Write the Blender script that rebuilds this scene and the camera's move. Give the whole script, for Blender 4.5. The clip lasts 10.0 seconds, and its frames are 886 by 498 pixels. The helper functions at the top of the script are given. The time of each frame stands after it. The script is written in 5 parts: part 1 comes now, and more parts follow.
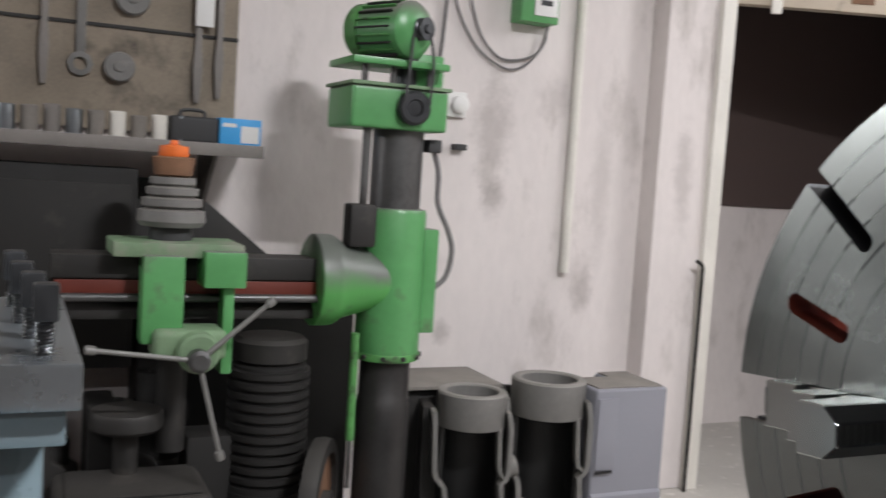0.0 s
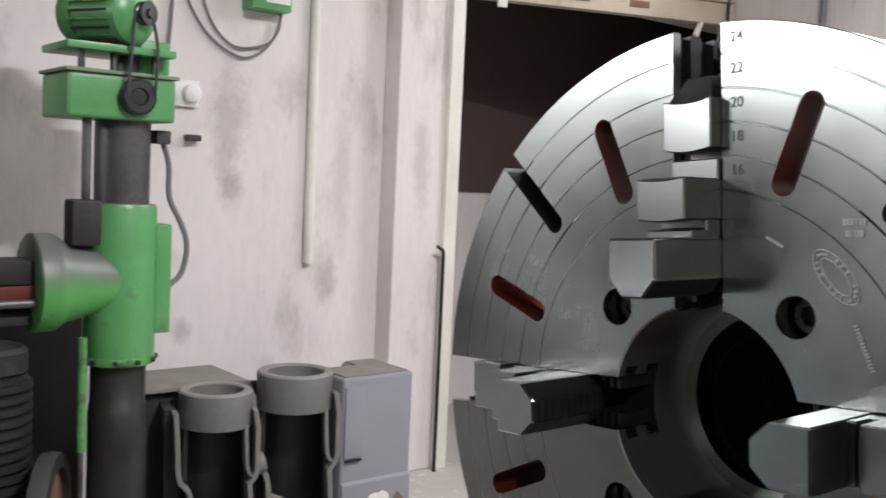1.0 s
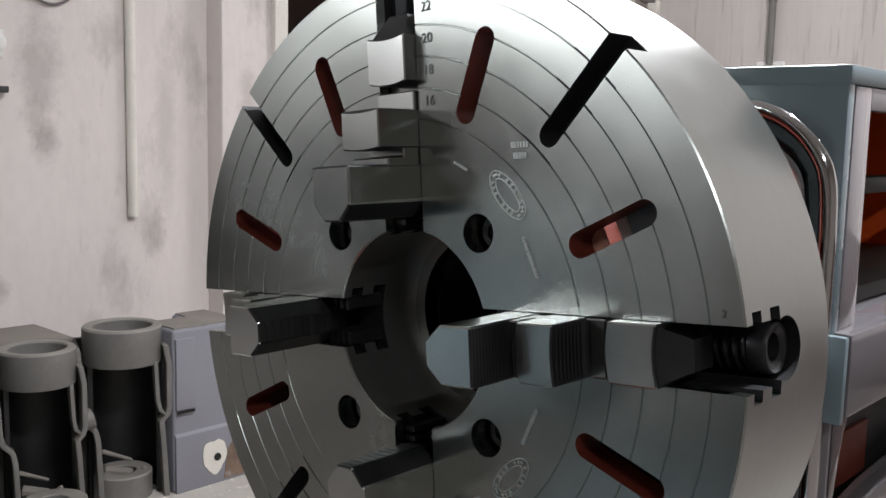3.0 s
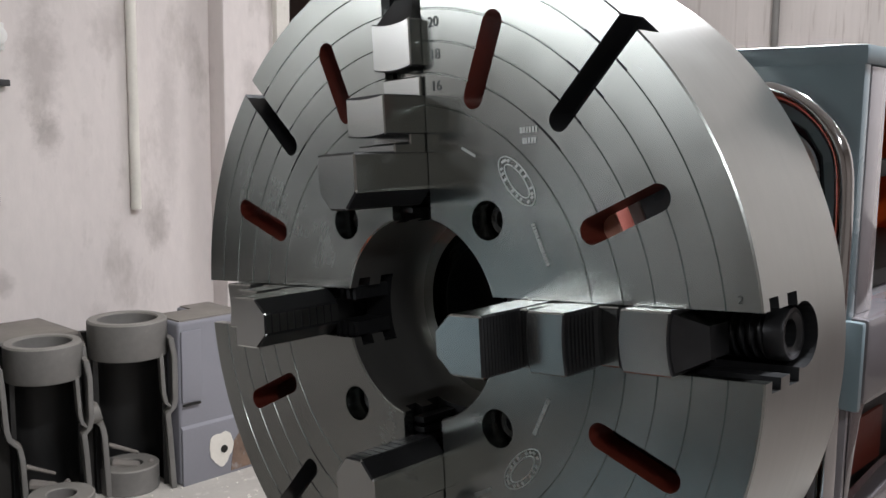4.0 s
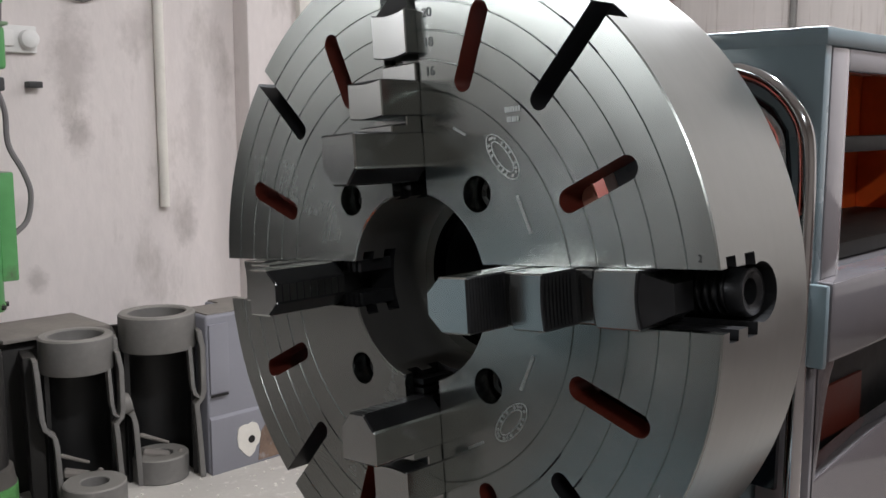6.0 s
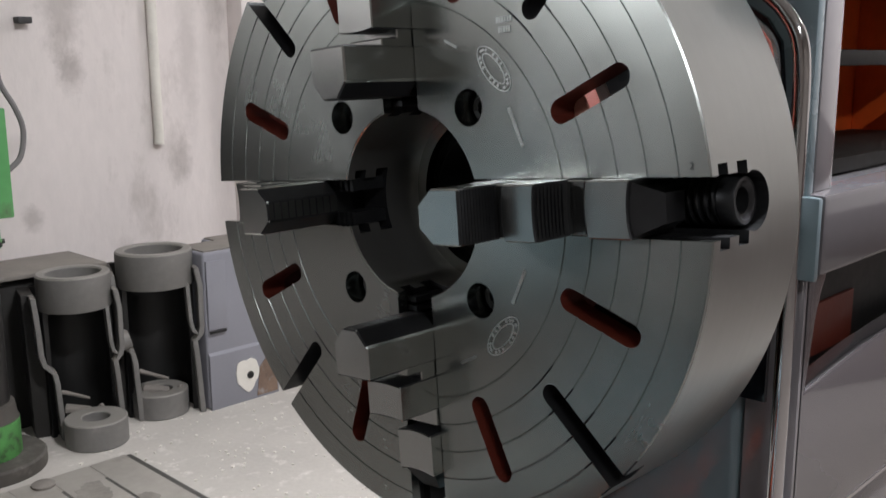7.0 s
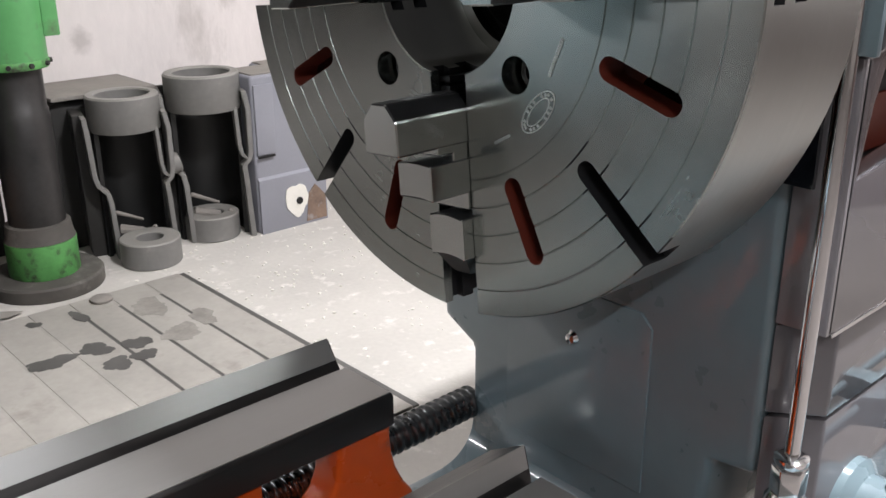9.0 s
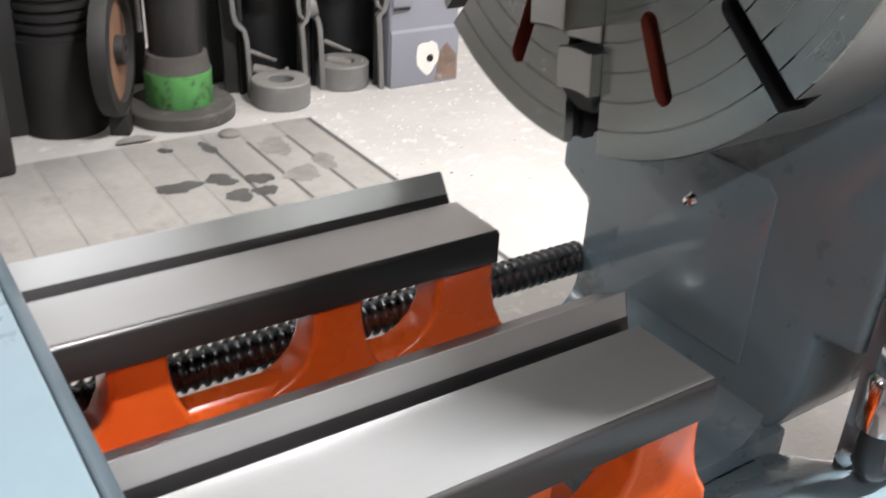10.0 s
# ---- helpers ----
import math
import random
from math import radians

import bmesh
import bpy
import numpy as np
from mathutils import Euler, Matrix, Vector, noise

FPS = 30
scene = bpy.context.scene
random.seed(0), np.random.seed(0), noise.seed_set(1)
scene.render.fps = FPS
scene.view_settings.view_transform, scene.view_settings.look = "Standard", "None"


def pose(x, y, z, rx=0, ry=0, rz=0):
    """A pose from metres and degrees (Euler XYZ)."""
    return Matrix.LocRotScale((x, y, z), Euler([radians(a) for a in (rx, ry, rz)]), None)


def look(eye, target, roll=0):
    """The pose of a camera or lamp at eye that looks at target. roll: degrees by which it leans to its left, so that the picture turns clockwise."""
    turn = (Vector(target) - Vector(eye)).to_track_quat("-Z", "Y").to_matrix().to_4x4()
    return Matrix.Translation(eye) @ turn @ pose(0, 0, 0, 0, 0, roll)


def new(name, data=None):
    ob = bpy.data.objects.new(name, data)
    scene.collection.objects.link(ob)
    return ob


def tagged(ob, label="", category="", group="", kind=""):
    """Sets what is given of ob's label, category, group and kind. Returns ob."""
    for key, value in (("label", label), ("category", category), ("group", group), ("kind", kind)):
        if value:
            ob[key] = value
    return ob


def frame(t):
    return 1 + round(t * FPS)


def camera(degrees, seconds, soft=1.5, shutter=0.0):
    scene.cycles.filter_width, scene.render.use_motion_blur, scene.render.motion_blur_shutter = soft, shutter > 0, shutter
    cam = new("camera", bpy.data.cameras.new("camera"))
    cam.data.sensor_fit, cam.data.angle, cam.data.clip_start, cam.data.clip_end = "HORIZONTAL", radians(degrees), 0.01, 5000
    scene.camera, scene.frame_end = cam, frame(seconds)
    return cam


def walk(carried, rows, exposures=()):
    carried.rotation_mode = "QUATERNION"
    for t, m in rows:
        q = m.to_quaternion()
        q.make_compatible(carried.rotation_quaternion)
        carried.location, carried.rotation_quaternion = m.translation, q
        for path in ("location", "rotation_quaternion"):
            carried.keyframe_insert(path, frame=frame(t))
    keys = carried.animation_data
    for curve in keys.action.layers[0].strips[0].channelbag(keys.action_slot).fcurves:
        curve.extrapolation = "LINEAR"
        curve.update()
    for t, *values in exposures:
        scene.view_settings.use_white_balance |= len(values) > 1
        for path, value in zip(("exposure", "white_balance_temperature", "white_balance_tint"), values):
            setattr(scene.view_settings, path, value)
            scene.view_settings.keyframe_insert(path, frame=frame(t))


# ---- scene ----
cam = camera(49.8, 10.0, shutter=0.3)
PATH = [
    (0, (-0.672, -0.436, 1.298), (0.15, 1.381, 1.14), 3.7),
    (0.5, (-0.644, -0.443, 1.3), (0.447, 1.227, 1.162), 2.4),
    (1, (-0.62, -0.439, 1.299), (0.636, 1.11, 1.149), 2.6),
    (1.5, (-0.601, -0.465, 1.302), (0.806, 0.952, 1.18), 2.5),
    (2, (-0.581, -0.523, 1.299), (0.888, 0.823, 1.131), 1.4),
    (2.5, (-0.575, -0.564, 1.295), (0.898, 0.771, 1.072), 1.3),
    (2.7, (-0.574, -0.563, 1.293), (0.896, 0.773, 1.061), 1.4),
    (3.8, (-0.564, -0.549, 1.287), (0.889, 0.798, 1.015), 0.7),
    (4, (-0.564, -0.548, 1.287), (0.894, 0.795, 1.021), 0.7),
    (4.5, (-0.573, -0.567, 1.298), (0.897, 0.779, 1.136), 0.3),
    (5, (-0.58, -0.583, 1.297), (0.89, 0.764, 1.136), 0.1),
    (5.5, (-0.594, -0.604, 1.286), (0.844, 0.769, 1.066), 0.1),
    (5.7, (-0.594, -0.610, 1.280), (0.830, 0.773, 1.036), 0.1),
    (6.8, (-0.592, -0.620, 1.254), (0.823, 0.751, 0.910), -0.2),
    (7, (-0.591, -0.62, 1.249), (0.815, 0.749, 0.863), -0.3),
    (7.5, (-0.582, -0.613, 1.238), (0.806, 0.757, 0.794), -0.4),
    (8, (-0.574, -0.604, 1.225), (0.794, 0.76, 0.707), -0.2),
    (8.5, (-0.577, -0.613, 1.204), (0.725, 0.769, 0.577), 0.3),
    (8.8, (-0.571, -0.617, 1.193), (0.702, 0.764, 0.504), -0.4),
    (9, (-0.567, -0.622, 1.187), (0.696, 0.762, 0.487), -0.3),
    (9.2, (-0.568, -0.632, 1.183), (0.683, 0.761, 0.481), -0.3),
    (9.5, (-0.571, -0.643, 1.174), (0.606, 0.776, 0.4), 0.4),
    (10, (-0.567, -0.631, 1.142), (0.443, 0.82, 0.207), 3.2),
]
walk(cam, [(t, look(eye, target, roll)) for t, eye, target, roll in PATH],
     exposures=[(0.0, -0.05), (0.5, 0.1), (1.5, -0.03), (2.5, -0.23), (4.0, -0.19), (4.6, -0.13), (5.5, -0.28), (6.9, -0.2), (7.5, 0.04), (8.5, 0.34), (9.0, 0.42), (9.5, 0.6), (10.0, 0.68)])

# ---- world, lights, exposure ----
D = 0.138                      # depth of the chuck
H = 1.122                      # spindle height
TILT = radians(5.0)            # the chuck's turn about its own axis

world = bpy.data.worlds.new("world")
scene.world = world
world.use_nodes = True
world.node_tree.nodes["Background"].inputs["Color"].default_value = (0.75, 0.85, 1.0, 1)
world.node_tree.nodes["Background"].inputs["Strength"].default_value = 0.05
scene.view_settings.exposure = 0.0


def area_lamp(name, m, sx, sy, power, color=(1, 1, 1)):
    d = bpy.data.lights.new(name, "AREA")
    d.shape, d.size, d.size_y, d.energy, d.color = "RECTANGLE", sx, sy, power, color
    ob = new(name, d)
    ob.matrix_world = m
    return ob


COOL = (0.965, 0.965, 1.0)
LAMPS = [  # place of each unseen lamp, what it faces, its length, power
    ((0.85, -0.65, 3.22), (0.85, -0.65, 0), 0.5, 162.0),
    ((-3.0, 2.85, 2.15), (0, 0.2, 1.2), 2.4, 61.0),
    ((3.25, 1.2, 2.75), (0.1, 0.2, 1.3), 1.5, 55.0),
    # added wall wash, brightens the east wall that the side panels reflect
    ((1.7, -2.1, 3.3), (3.36, -1.9, 1.5), 1.2, 34.0),
    # added fill for the pedestal front, slideways and saddle
    ((-2.0, -3.0, 3.4), (-2.0, -3.0, 0), 1.2, 60.0),
]
for place, target, length, power in LAMPS:
    area_lamp("unseen_lamp", look(place, target), length, 0.10, power, COOL)


# ---- materials ----
def material(name, color, rough=0.5, metal=0.0, vary=0.12, scale=6.0, fine=90.0, bump=0.15, coat=0.0,
             rough_vary=0.1, dirt=None, dirt_amount=0.0, dirt_scale=2.5, stretch=(1, 1, 1), bump_dist=0.002, spec=0.5, dust=None, dust_amount=0.0, dust_from=(0.5, 0.95)):
    """A surface with two scales of variation, a fine relief and, if wanted, blotches of a second colour."""
    m = bpy.data.materials.new(name)
    m.use_nodes = True
    nt = m.node_tree
    n, l = nt.nodes, nt.links
    b = n["Principled BSDF"]
    co = n.new("ShaderNodeTexCoord")
    mp = n.new("ShaderNodeMapping")
    mp.inputs["Scale"].default_value = stretch
    l.new(co.outputs["Object"], mp.inputs["Vector"])
    big, small = n.new("ShaderNodeTexNoise"), n.new("ShaderNodeTexNoise")
    big.inputs["Scale"].default_value, big.inputs["Detail"].default_value = scale, 5
    small.inputs["Scale"].default_value, small.inputs["Detail"].default_value = fine, 3
    l.new(mp.outputs[0], big.inputs["Vector"])
    l.new(mp.outputs[0], small.inputs["Vector"])
    mix = n.new("ShaderNodeMath")
    mix.operation = "MULTIPLY_ADD"
    l.new(small.outputs["Fac"], mix.inputs[0])
    mix.inputs[1].default_value = 0.4
    l.new(big.outputs["Fac"], mix.inputs[2])
    ramp = n.new("ShaderNodeMapRange")
    ramp.inputs["From Min"].default_value, ramp.inputs["From Max"].default_value = 0.4, 1.0
    ramp.inputs["To Min"].default_value, ramp.inputs["To Max"].default_value = 1 - vary, 1 + vary
    l.new(mix.outputs[0], ramp.inputs["Value"])
    mul = n.new("ShaderNodeMix")
    mul.data_type, mul.blend_type = "RGBA", "MULTIPLY"
    mul.inputs["Factor"].default_value = 1
    mul.inputs["A"].default_value = (*color, 1)
    l.new(ramp.outputs[0], mul.inputs["B"])
    out = mul.outputs["Result"]
    rr = n.new("ShaderNodeMapRange")
    rr.inputs["To Min"].default_value, rr.inputs["To Max"].default_value = max(0.03, rough - rough_vary), min(1, rough + rough_vary)
    rr.inputs["From Min"].default_value, rr.inputs["From Max"].default_value = 0.4, 1.0
    l.new(mix.outputs[0], rr.inputs["Value"])
    rough_out = rr.outputs[0]
    if dirt:
        d = n.new("ShaderNodeTexNoise")
        d.inputs["Scale"].default_value, d.inputs["Detail"].default_value = dirt_scale, 8
        d.inputs["Roughness"].default_value = 0.65
        l.new(mp.outputs[0], d.inputs["Vector"])
        dr = n.new("ShaderNodeMapRange")
        dr.inputs["From Min"].default_value, dr.inputs["From Max"].default_value = 0.66 - 0.3 * dirt_amount, 0.80 - 0.25 * dirt_amount
        l.new(d.outputs["Fac"], dr.inputs["Value"])
        dm = n.new("ShaderNodeMix")
        dm.data_type = "RGBA"
        l.new(dr.outputs[0], dm.inputs["Factor"])
        l.new(out, dm.inputs["A"])
        dm.inputs["B"].default_value = (*dirt, 1)
        out = dm.outputs["Result"]
    if dust:
        geo = n.new("ShaderNodeNewGeometry")
        sz = n.new("ShaderNodeSeparateXYZ")
        l.new(geo.outputs["Normal"], sz.inputs[0])
        ad = n.new("ShaderNodeMath")
        ad.operation = "MULTIPLY_ADD"
        l.new(mix.outputs[0], ad.inputs[0])
        ad.inputs[1].default_value = 0.5
        l.new(sz.outputs["Z"], ad.inputs[2])
        up = n.new("ShaderNodeMapRange")
        up.inputs["From Min"].default_value, up.inputs["From Max"].default_value = dust_from
        up.inputs["To Max"].default_value = dust_amount
        l.new(ad.outputs[0], up.inputs["Value"])
        um = n.new("ShaderNodeMix")
        um.data_type = "RGBA"
        l.new(up.outputs[0], um.inputs["Factor"])
        l.new(out, um.inputs["A"])
        um.inputs["B"].default_value = (*dust, 1)
        out = um.outputs["Result"]
    l.new(out, b.inputs["Base Color"])
    l.new(rough_out, b.inputs["Roughness"])
    b.inputs["Metallic"].default_value = metal
    b.inputs["Specular IOR Level"].default_value = spec
    if coat:
        b.inputs["Coat Weight"].default_value = coat
        b.inputs["Coat Roughness"].default_value = 0.06
    if bump:
        bp = n.new("ShaderNodeBump")
        bp.inputs["Strength"].default_value, bp.inputs["Distance"].default_value = bump, bump_dist
        l.new(mix.outputs[0], bp.inputs["Height"])
        l.new(bp.outputs[0], b.inputs["Normal"])
    return m


def turned(name, color, rough, lines=0.025, aniso=0.5):
    """Machined steel whose shine follows the turning lines round the local x axis, with faint handling smears."""
    m = material(name, color, rough, 1.0, vary=0.07, scale=7, fine=60, bump=0.0, rough_vary=0.04)
    nt = m.node_tree
    n, l = nt.nodes, nt.links
    b = n["Principled BSDF"]
    b.inputs["Anisotropic"].default_value = aniso
    tan = n.new("ShaderNodeTangent")
    tan.direction_type, tan.axis = "RADIAL", "X"
    l.new(tan.outputs[0], b.inputs["Tangent"])
    co = next(k for k in n if k.type == "TEX_COORD")
    sep = n.new("ShaderNodeSeparateXYZ")
    l.new(co.outputs["Object"], sep.inputs[0])
    flat = n.new("ShaderNodeCombineXYZ")
    l.new(sep.outputs["Y"], flat.inputs["Y"])
    l.new(sep.outputs["Z"], flat.inputs["Z"])
    rad = n.new("ShaderNodeVectorMath")
    rad.operation = "LENGTH"
    l.new(flat.outputs[0], rad.inputs[0])
    ring = n.new("ShaderNodeCombineXYZ")
    l.new(rad.outputs["Value"], ring.inputs["X"])
    l.new(sep.outputs["X"], ring.inputs["Y"])
    cuts = n.new("ShaderNodeTexNoise")
    cuts.inputs["Scale"].default_value, cuts.inputs["Detail"].default_value = 420, 4
    l.new(ring.outputs[0], cuts.inputs["Vector"])
    smear = n.new("ShaderNodeTexNoise")
    smear.inputs["Scale"].default_value, smear.inputs["Detail"].default_value, smear.inputs["Roughness"].default_value = 9, 3, 0.5
    l.new(co.outputs["Object"], smear.inputs["Vector"])
    under = b.inputs["Roughness"].links[0].from_socket
    for tex, k in ((cuts, lines * 2), (smear, 0.06)):
        add = n.new("ShaderNodeMath")
        add.operation = "MULTIPLY_ADD"
        cen = n.new("ShaderNodeMath")
        cen.operation = "SUBTRACT"
        l.new(tex.outputs["Fac"], cen.inputs[0])
        cen.inputs[1].default_value = 0.5
        l.new(cen.outputs[0], add.inputs[0])
        add.inputs[1].default_value = k
        l.new(under, add.inputs[2])
        under = add.outputs[0]
    l.new(under, b.inputs["Roughness"])
    return m


STEEL = turned("turned_steel", (0.425, 0.455, 0.435), 0.24)
RIM_STEEL = turned("satin_rim_steel", (0.43, 0.445, 0.43), 0.34, 0.07, 0.35)
# pale copy of the grey side enamel, with the bright wall reflection in its colour
SIDE = material("side_enamel_lit", (0.27, 0.258, 0.275), 0.10, 0.0, vary=0.04, scale=4, fine=40, bump=0.02, coat=1.0, rough_vary=0.03)
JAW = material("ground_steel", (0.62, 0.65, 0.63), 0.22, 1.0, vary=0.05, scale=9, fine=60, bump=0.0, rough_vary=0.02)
# jaw steel darkened for the shade on the nose by the bore
SHADED_JAW = material("shaded_ground_steel", (0.16, 0.165, 0.16), 0.35, 0.9, vary=0.15, scale=20, bump=0.05)
BLACK_STEEL = material("black_steel", (0.045, 0.047, 0.05), 0.38, 0.6, vary=0.2, scale=20, bump=0.05)
SCREW_STEEL = material("oiled_screw_steel", (0.13, 0.135, 0.14), 0.3, 1.0, vary=0.2, scale=30, bump=0.05)
BORED = material("bored_steel", (0.33, 0.33, 0.315), 0.36, 0.85, vary=0.08, scale=9, fine=200, bump=0.05, stretch=(4, 1, 1))
RAIL_TOP = material("ground_rail", (0.45, 0.45, 0.44), 0.32, 0.62, vary=0.04, scale=2, fine=60, bump=0.0, stretch=(0.3, 3, 3), rough_vary=0.03)
RAIL_DARK = material("hardened_rail", (0.075, 0.072, 0.071), 0.36, 0.75, vary=0.12, scale=4, fine=60, bump=0.02, stretch=(0.3, 3, 3))
BLUE = material("blue_grey_enamel", (0.165, 0.222, 0.248), 0.28, 0.0, vary=0.10, scale=4, fine=40, bump=0.05, coat=0.8, rough_vary=0.06, bump_dist=0.003)
ORANGE = material("orange_primer", (0.80, 0.125, 0.018), 0.28, 0.0, vary=0.12, scale=7, fine=35, bump=0.25, coat=0.5, dirt=(0.25, 0.10, 0.06), dirt_amount=0.15, dirt_scale=9)
# red primer lowered in tone for the weak light inside the slots
RED_IN = material("red_oxide_shaded", (0.13, 0.022, 0.012), 0.5, 0.0, vary=0.2, scale=8, bump=0.15)
CHROME = material("polished_chrome", (0.78, 0.78, 0.79), 0.10, 1.0, vary=0.03, scale=8, bump=0.01, rough_vary=0.04)
GLOSS_BLACK = material("black_gloss_sheet", (0.006, 0.007, 0.010), 0.12, 0.0, vary=0.2, bump=0.01, coat=0.3)
PLASTER = material("whitewashed_plaster", (0.70, 0.645, 0.625), 0.85, 0.0, vary=0.10, scale=1.6, fine=22, bump=0.5, dirt=(0.50, 0.455, 0.43), dirt_amount=0.35, dirt_scale=2.6, bump_dist=0.008, stretch=(1.6, 1, 0.7))


def smudges(m, spots):
    """Hand-made grease smudges on a wall: (x, z, half width, half height, strength) each."""
    nt = m.node_tree
    n, l = nt.nodes, nt.links
    b = n["Principled BSDF"]
    under = b.inputs["Base Color"].links[0].from_socket
    co = next(k for k in n if k.type == "TEX_COORD")
    wob = n.new("ShaderNodeTexNoise")
    wob.inputs["Scale"].default_value, wob.inputs["Detail"].default_value, wob.inputs["Roughness"].default_value = 13, 10, 0.72
    l.new(co.outputs["Object"], wob.inputs["Vector"])
    for x, z, w, h, k in spots:
        mp = n.new("ShaderNodeMapping")
        mp.inputs["Location"].default_value = (-x / w, 0, -z / h)
        mp.inputs["Scale"].default_value = (1 / w, 0, 1 / h)
        l.new(co.outputs["Object"], mp.inputs["Vector"])
        ln = n.new("ShaderNodeVectorMath")
        ln.operation = "LENGTH"
        l.new(mp.outputs[0], ln.inputs[0])
        ad = n.new("ShaderNodeMath")
        ad.operation = "MULTIPLY_ADD"
        l.new(wob.outputs["Fac"], ad.inputs[0])
        ad.inputs[1].default_value = -2.2
        l.new(ln.outputs["Value"], ad.inputs[2])
        mr = n.new("ShaderNodeMapRange")
        mr.inputs["From Min"].default_value, mr.inputs["From Max"].default_value = -0.75, 0.1
        mr.inputs["To Min"].default_value, mr.inputs["To Max"].default_value = k, 0.0
        l.new(ad.outputs[0], mr.inputs["Value"])
        mx = n.new("ShaderNodeMix")
        mx.data_type = "RGBA"
        l.new(mr.outputs[0], mx.inputs["Factor"])
        l.new(under, mx.inputs["A"])
        mx.inputs["B"].default_value = (0.22, 0.19, 0.175, 1)
        under = mx.outputs["Result"]
    l.new(under, b.inputs["Base Color"])


smudges(PLASTER, [(1.03, 1.48, 0.085, 0.22, 0.38), (1.05, 1.22, 0.055, 0.08, 0.42), (0.86, 0.68, 0.05, 0.05, 0.4), (1.30, 1.62, 0.07, 0.10, 0.3),
                  (1.55, 1.30, 0.05, 0.30, 0.22), (0.78, 0.95, 0.10, 0.05, 0.2), (1.50, 0.85, 0.05, 0.10, 0.35), (1.88, 1.35, 0.05, 0.25, 0.3)])
PLASTER_EAST = material("scratched_plaster", (0.53, 0.49, 0.468), 0.85, 0.0, vary=0.10, scale=2, fine=24, bump=0.5, dirt=(0.33, 0.285, 0.26), dirt_amount=0.3, dirt_scale=9, stretch=(1, 3.5, 0.22), bump_dist=0.006)
# tone of the unseen closing walls, lowered to dim their reflections
PLASTER_BEIGE = material("dimmed_beige_plaster", (0.33, 0.295, 0.27), 0.85, 0.0, vary=0.08, scale=3, bump=0.3)
PLASTER_DARK = material("dark_brown_plaster", (0.085, 0.058, 0.052), 0.8, 0.0, vary=0.08, scale=4, bump=0.15, stretch=(0.4, 1, 6))
CONCRETE = material("dusty_concrete", (0.49, 0.462, 0.425), 0.85, 0.0, vary=0.12, scale=3.0, fine=60, bump=0.5, dirt=(0.70, 0.66, 0.62), dirt_amount=0.3, dirt_scale=14, bump_dist=0.006)
# blue enamel darkened for the shaded chamfer of the carriage wing
CHAMFER_SHADE = material("shaded_blue_enamel", (0.060, 0.080, 0.092), 0.4, 0.0, vary=0.15, scale=10, bump=0.1)
# dark brown tone of the unseen floor that the chuck reflects
DIM_FLOOR = material("reflection_dim_concrete", (0.195, 0.172, 0.158), 0.7, 0.0, vary=0.2, scale=3.0, fine=60, bump=0.4, dirt=(0.20, 0.165, 0.14), dirt_amount=0.3, dirt_scale=6)
CEIL = material("ceiling_plaster", (0.55, 0.54, 0.52), 0.9, 0.0, bump=0.1)
GREEN = material("green_machine_paint", (0.095, 0.305, 0.105), 0.38, 0.0, vary=0.15, scale=7, fine=40, bump=0.2, dirt=(0.09, 0.13, 0.07), dirt_amount=0.2, dirt_scale=7, dust=(0.17, 0.165, 0.15), dust_amount=0.9)
GREEN_DUSTY = material("dusty_green_paint", (0.17, 0.26, 0.15), 0.7, 0.0, vary=0.2, scale=8, bump=0.3, dirt=(0.26, 0.25, 0.21), dirt_amount=0.5, dirt_scale=6)
GREEN_WORN = material("worn_green_paint", (0.085, 0.27, 0.075), 0.55, 0.0, vary=0.3, scale=14, bump=0.3, dirt=(0.04, 0.055, 0.03), dirt_amount=0.45, dirt_scale=22)
COLUMN = material("column_steel", (0.115, 0.113, 0.112), 0.42, 0.6, vary=0.3, scale=6, fine=60, bump=0.1, dirt=(0.045, 0.04, 0.037), dirt_amount=0.35, dirt_scale=5)
# old dusty iron, base colour lowered for the shade under the drill arm
OLD_IRON_SHADED = material("old_cast_iron_shaded", (0.019, 0.0175, 0.016), 0.65, 0.1, vary=0.35, scale=8, fine=50, bump=0.4, dirt=(0.05, 0.044, 0.038), dirt_amount=0.25, dirt_scale=7, dust=(0.11, 0.10, 0.09), dust_amount=0.25)
CAST_GREY = material("grey_casting", (0.175, 0.169, 0.160), 0.6, 0.1, vary=0.2, scale=9, fine=60, bump=0.45, dirt=(0.27, 0.255, 0.24), dirt_amount=0.2, dirt_scale=9, dust=(0.30, 0.28, 0.25), dust_amount=0.5)
# black that stands for the shade inside bores and hollows
HOLLOW_SHADE = material("hollow_shade", (0.006, 0.006, 0.006), 0.5, 0.0, vary=0.3, scale=8, bump=0.2)
CAST_DUST = material("dust_on_casting", (0.22, 0.20, 0.18), 0.9, 0.0, vary=0.2, scale=10, bump=0.4)
GREY_PAINT = material("grey_filler_paint", (0.235, 0.235, 0.265), 0.6, 0.0, vary=0.07, scale=4, bump=0.15, dirt=(0.32, 0.31, 0.31), dirt_amount=0.12)
WHITE_PAINT = material("white_paint", (0.72, 0.69, 0.63), 0.6, 0.0, vary=0.1, scale=6, bump=0.15, dirt=(0.45, 0.40, 0.34), dirt_amount=0.15)
BEIGE = material("beige_shutter_paint", (0.50, 0.42, 0.33), 0.55, 0.0, vary=0.12, scale=5, bump=0.15, dirt=(0.22, 0.17, 0.13), dirt_amount=0.2, dirt_scale=6)
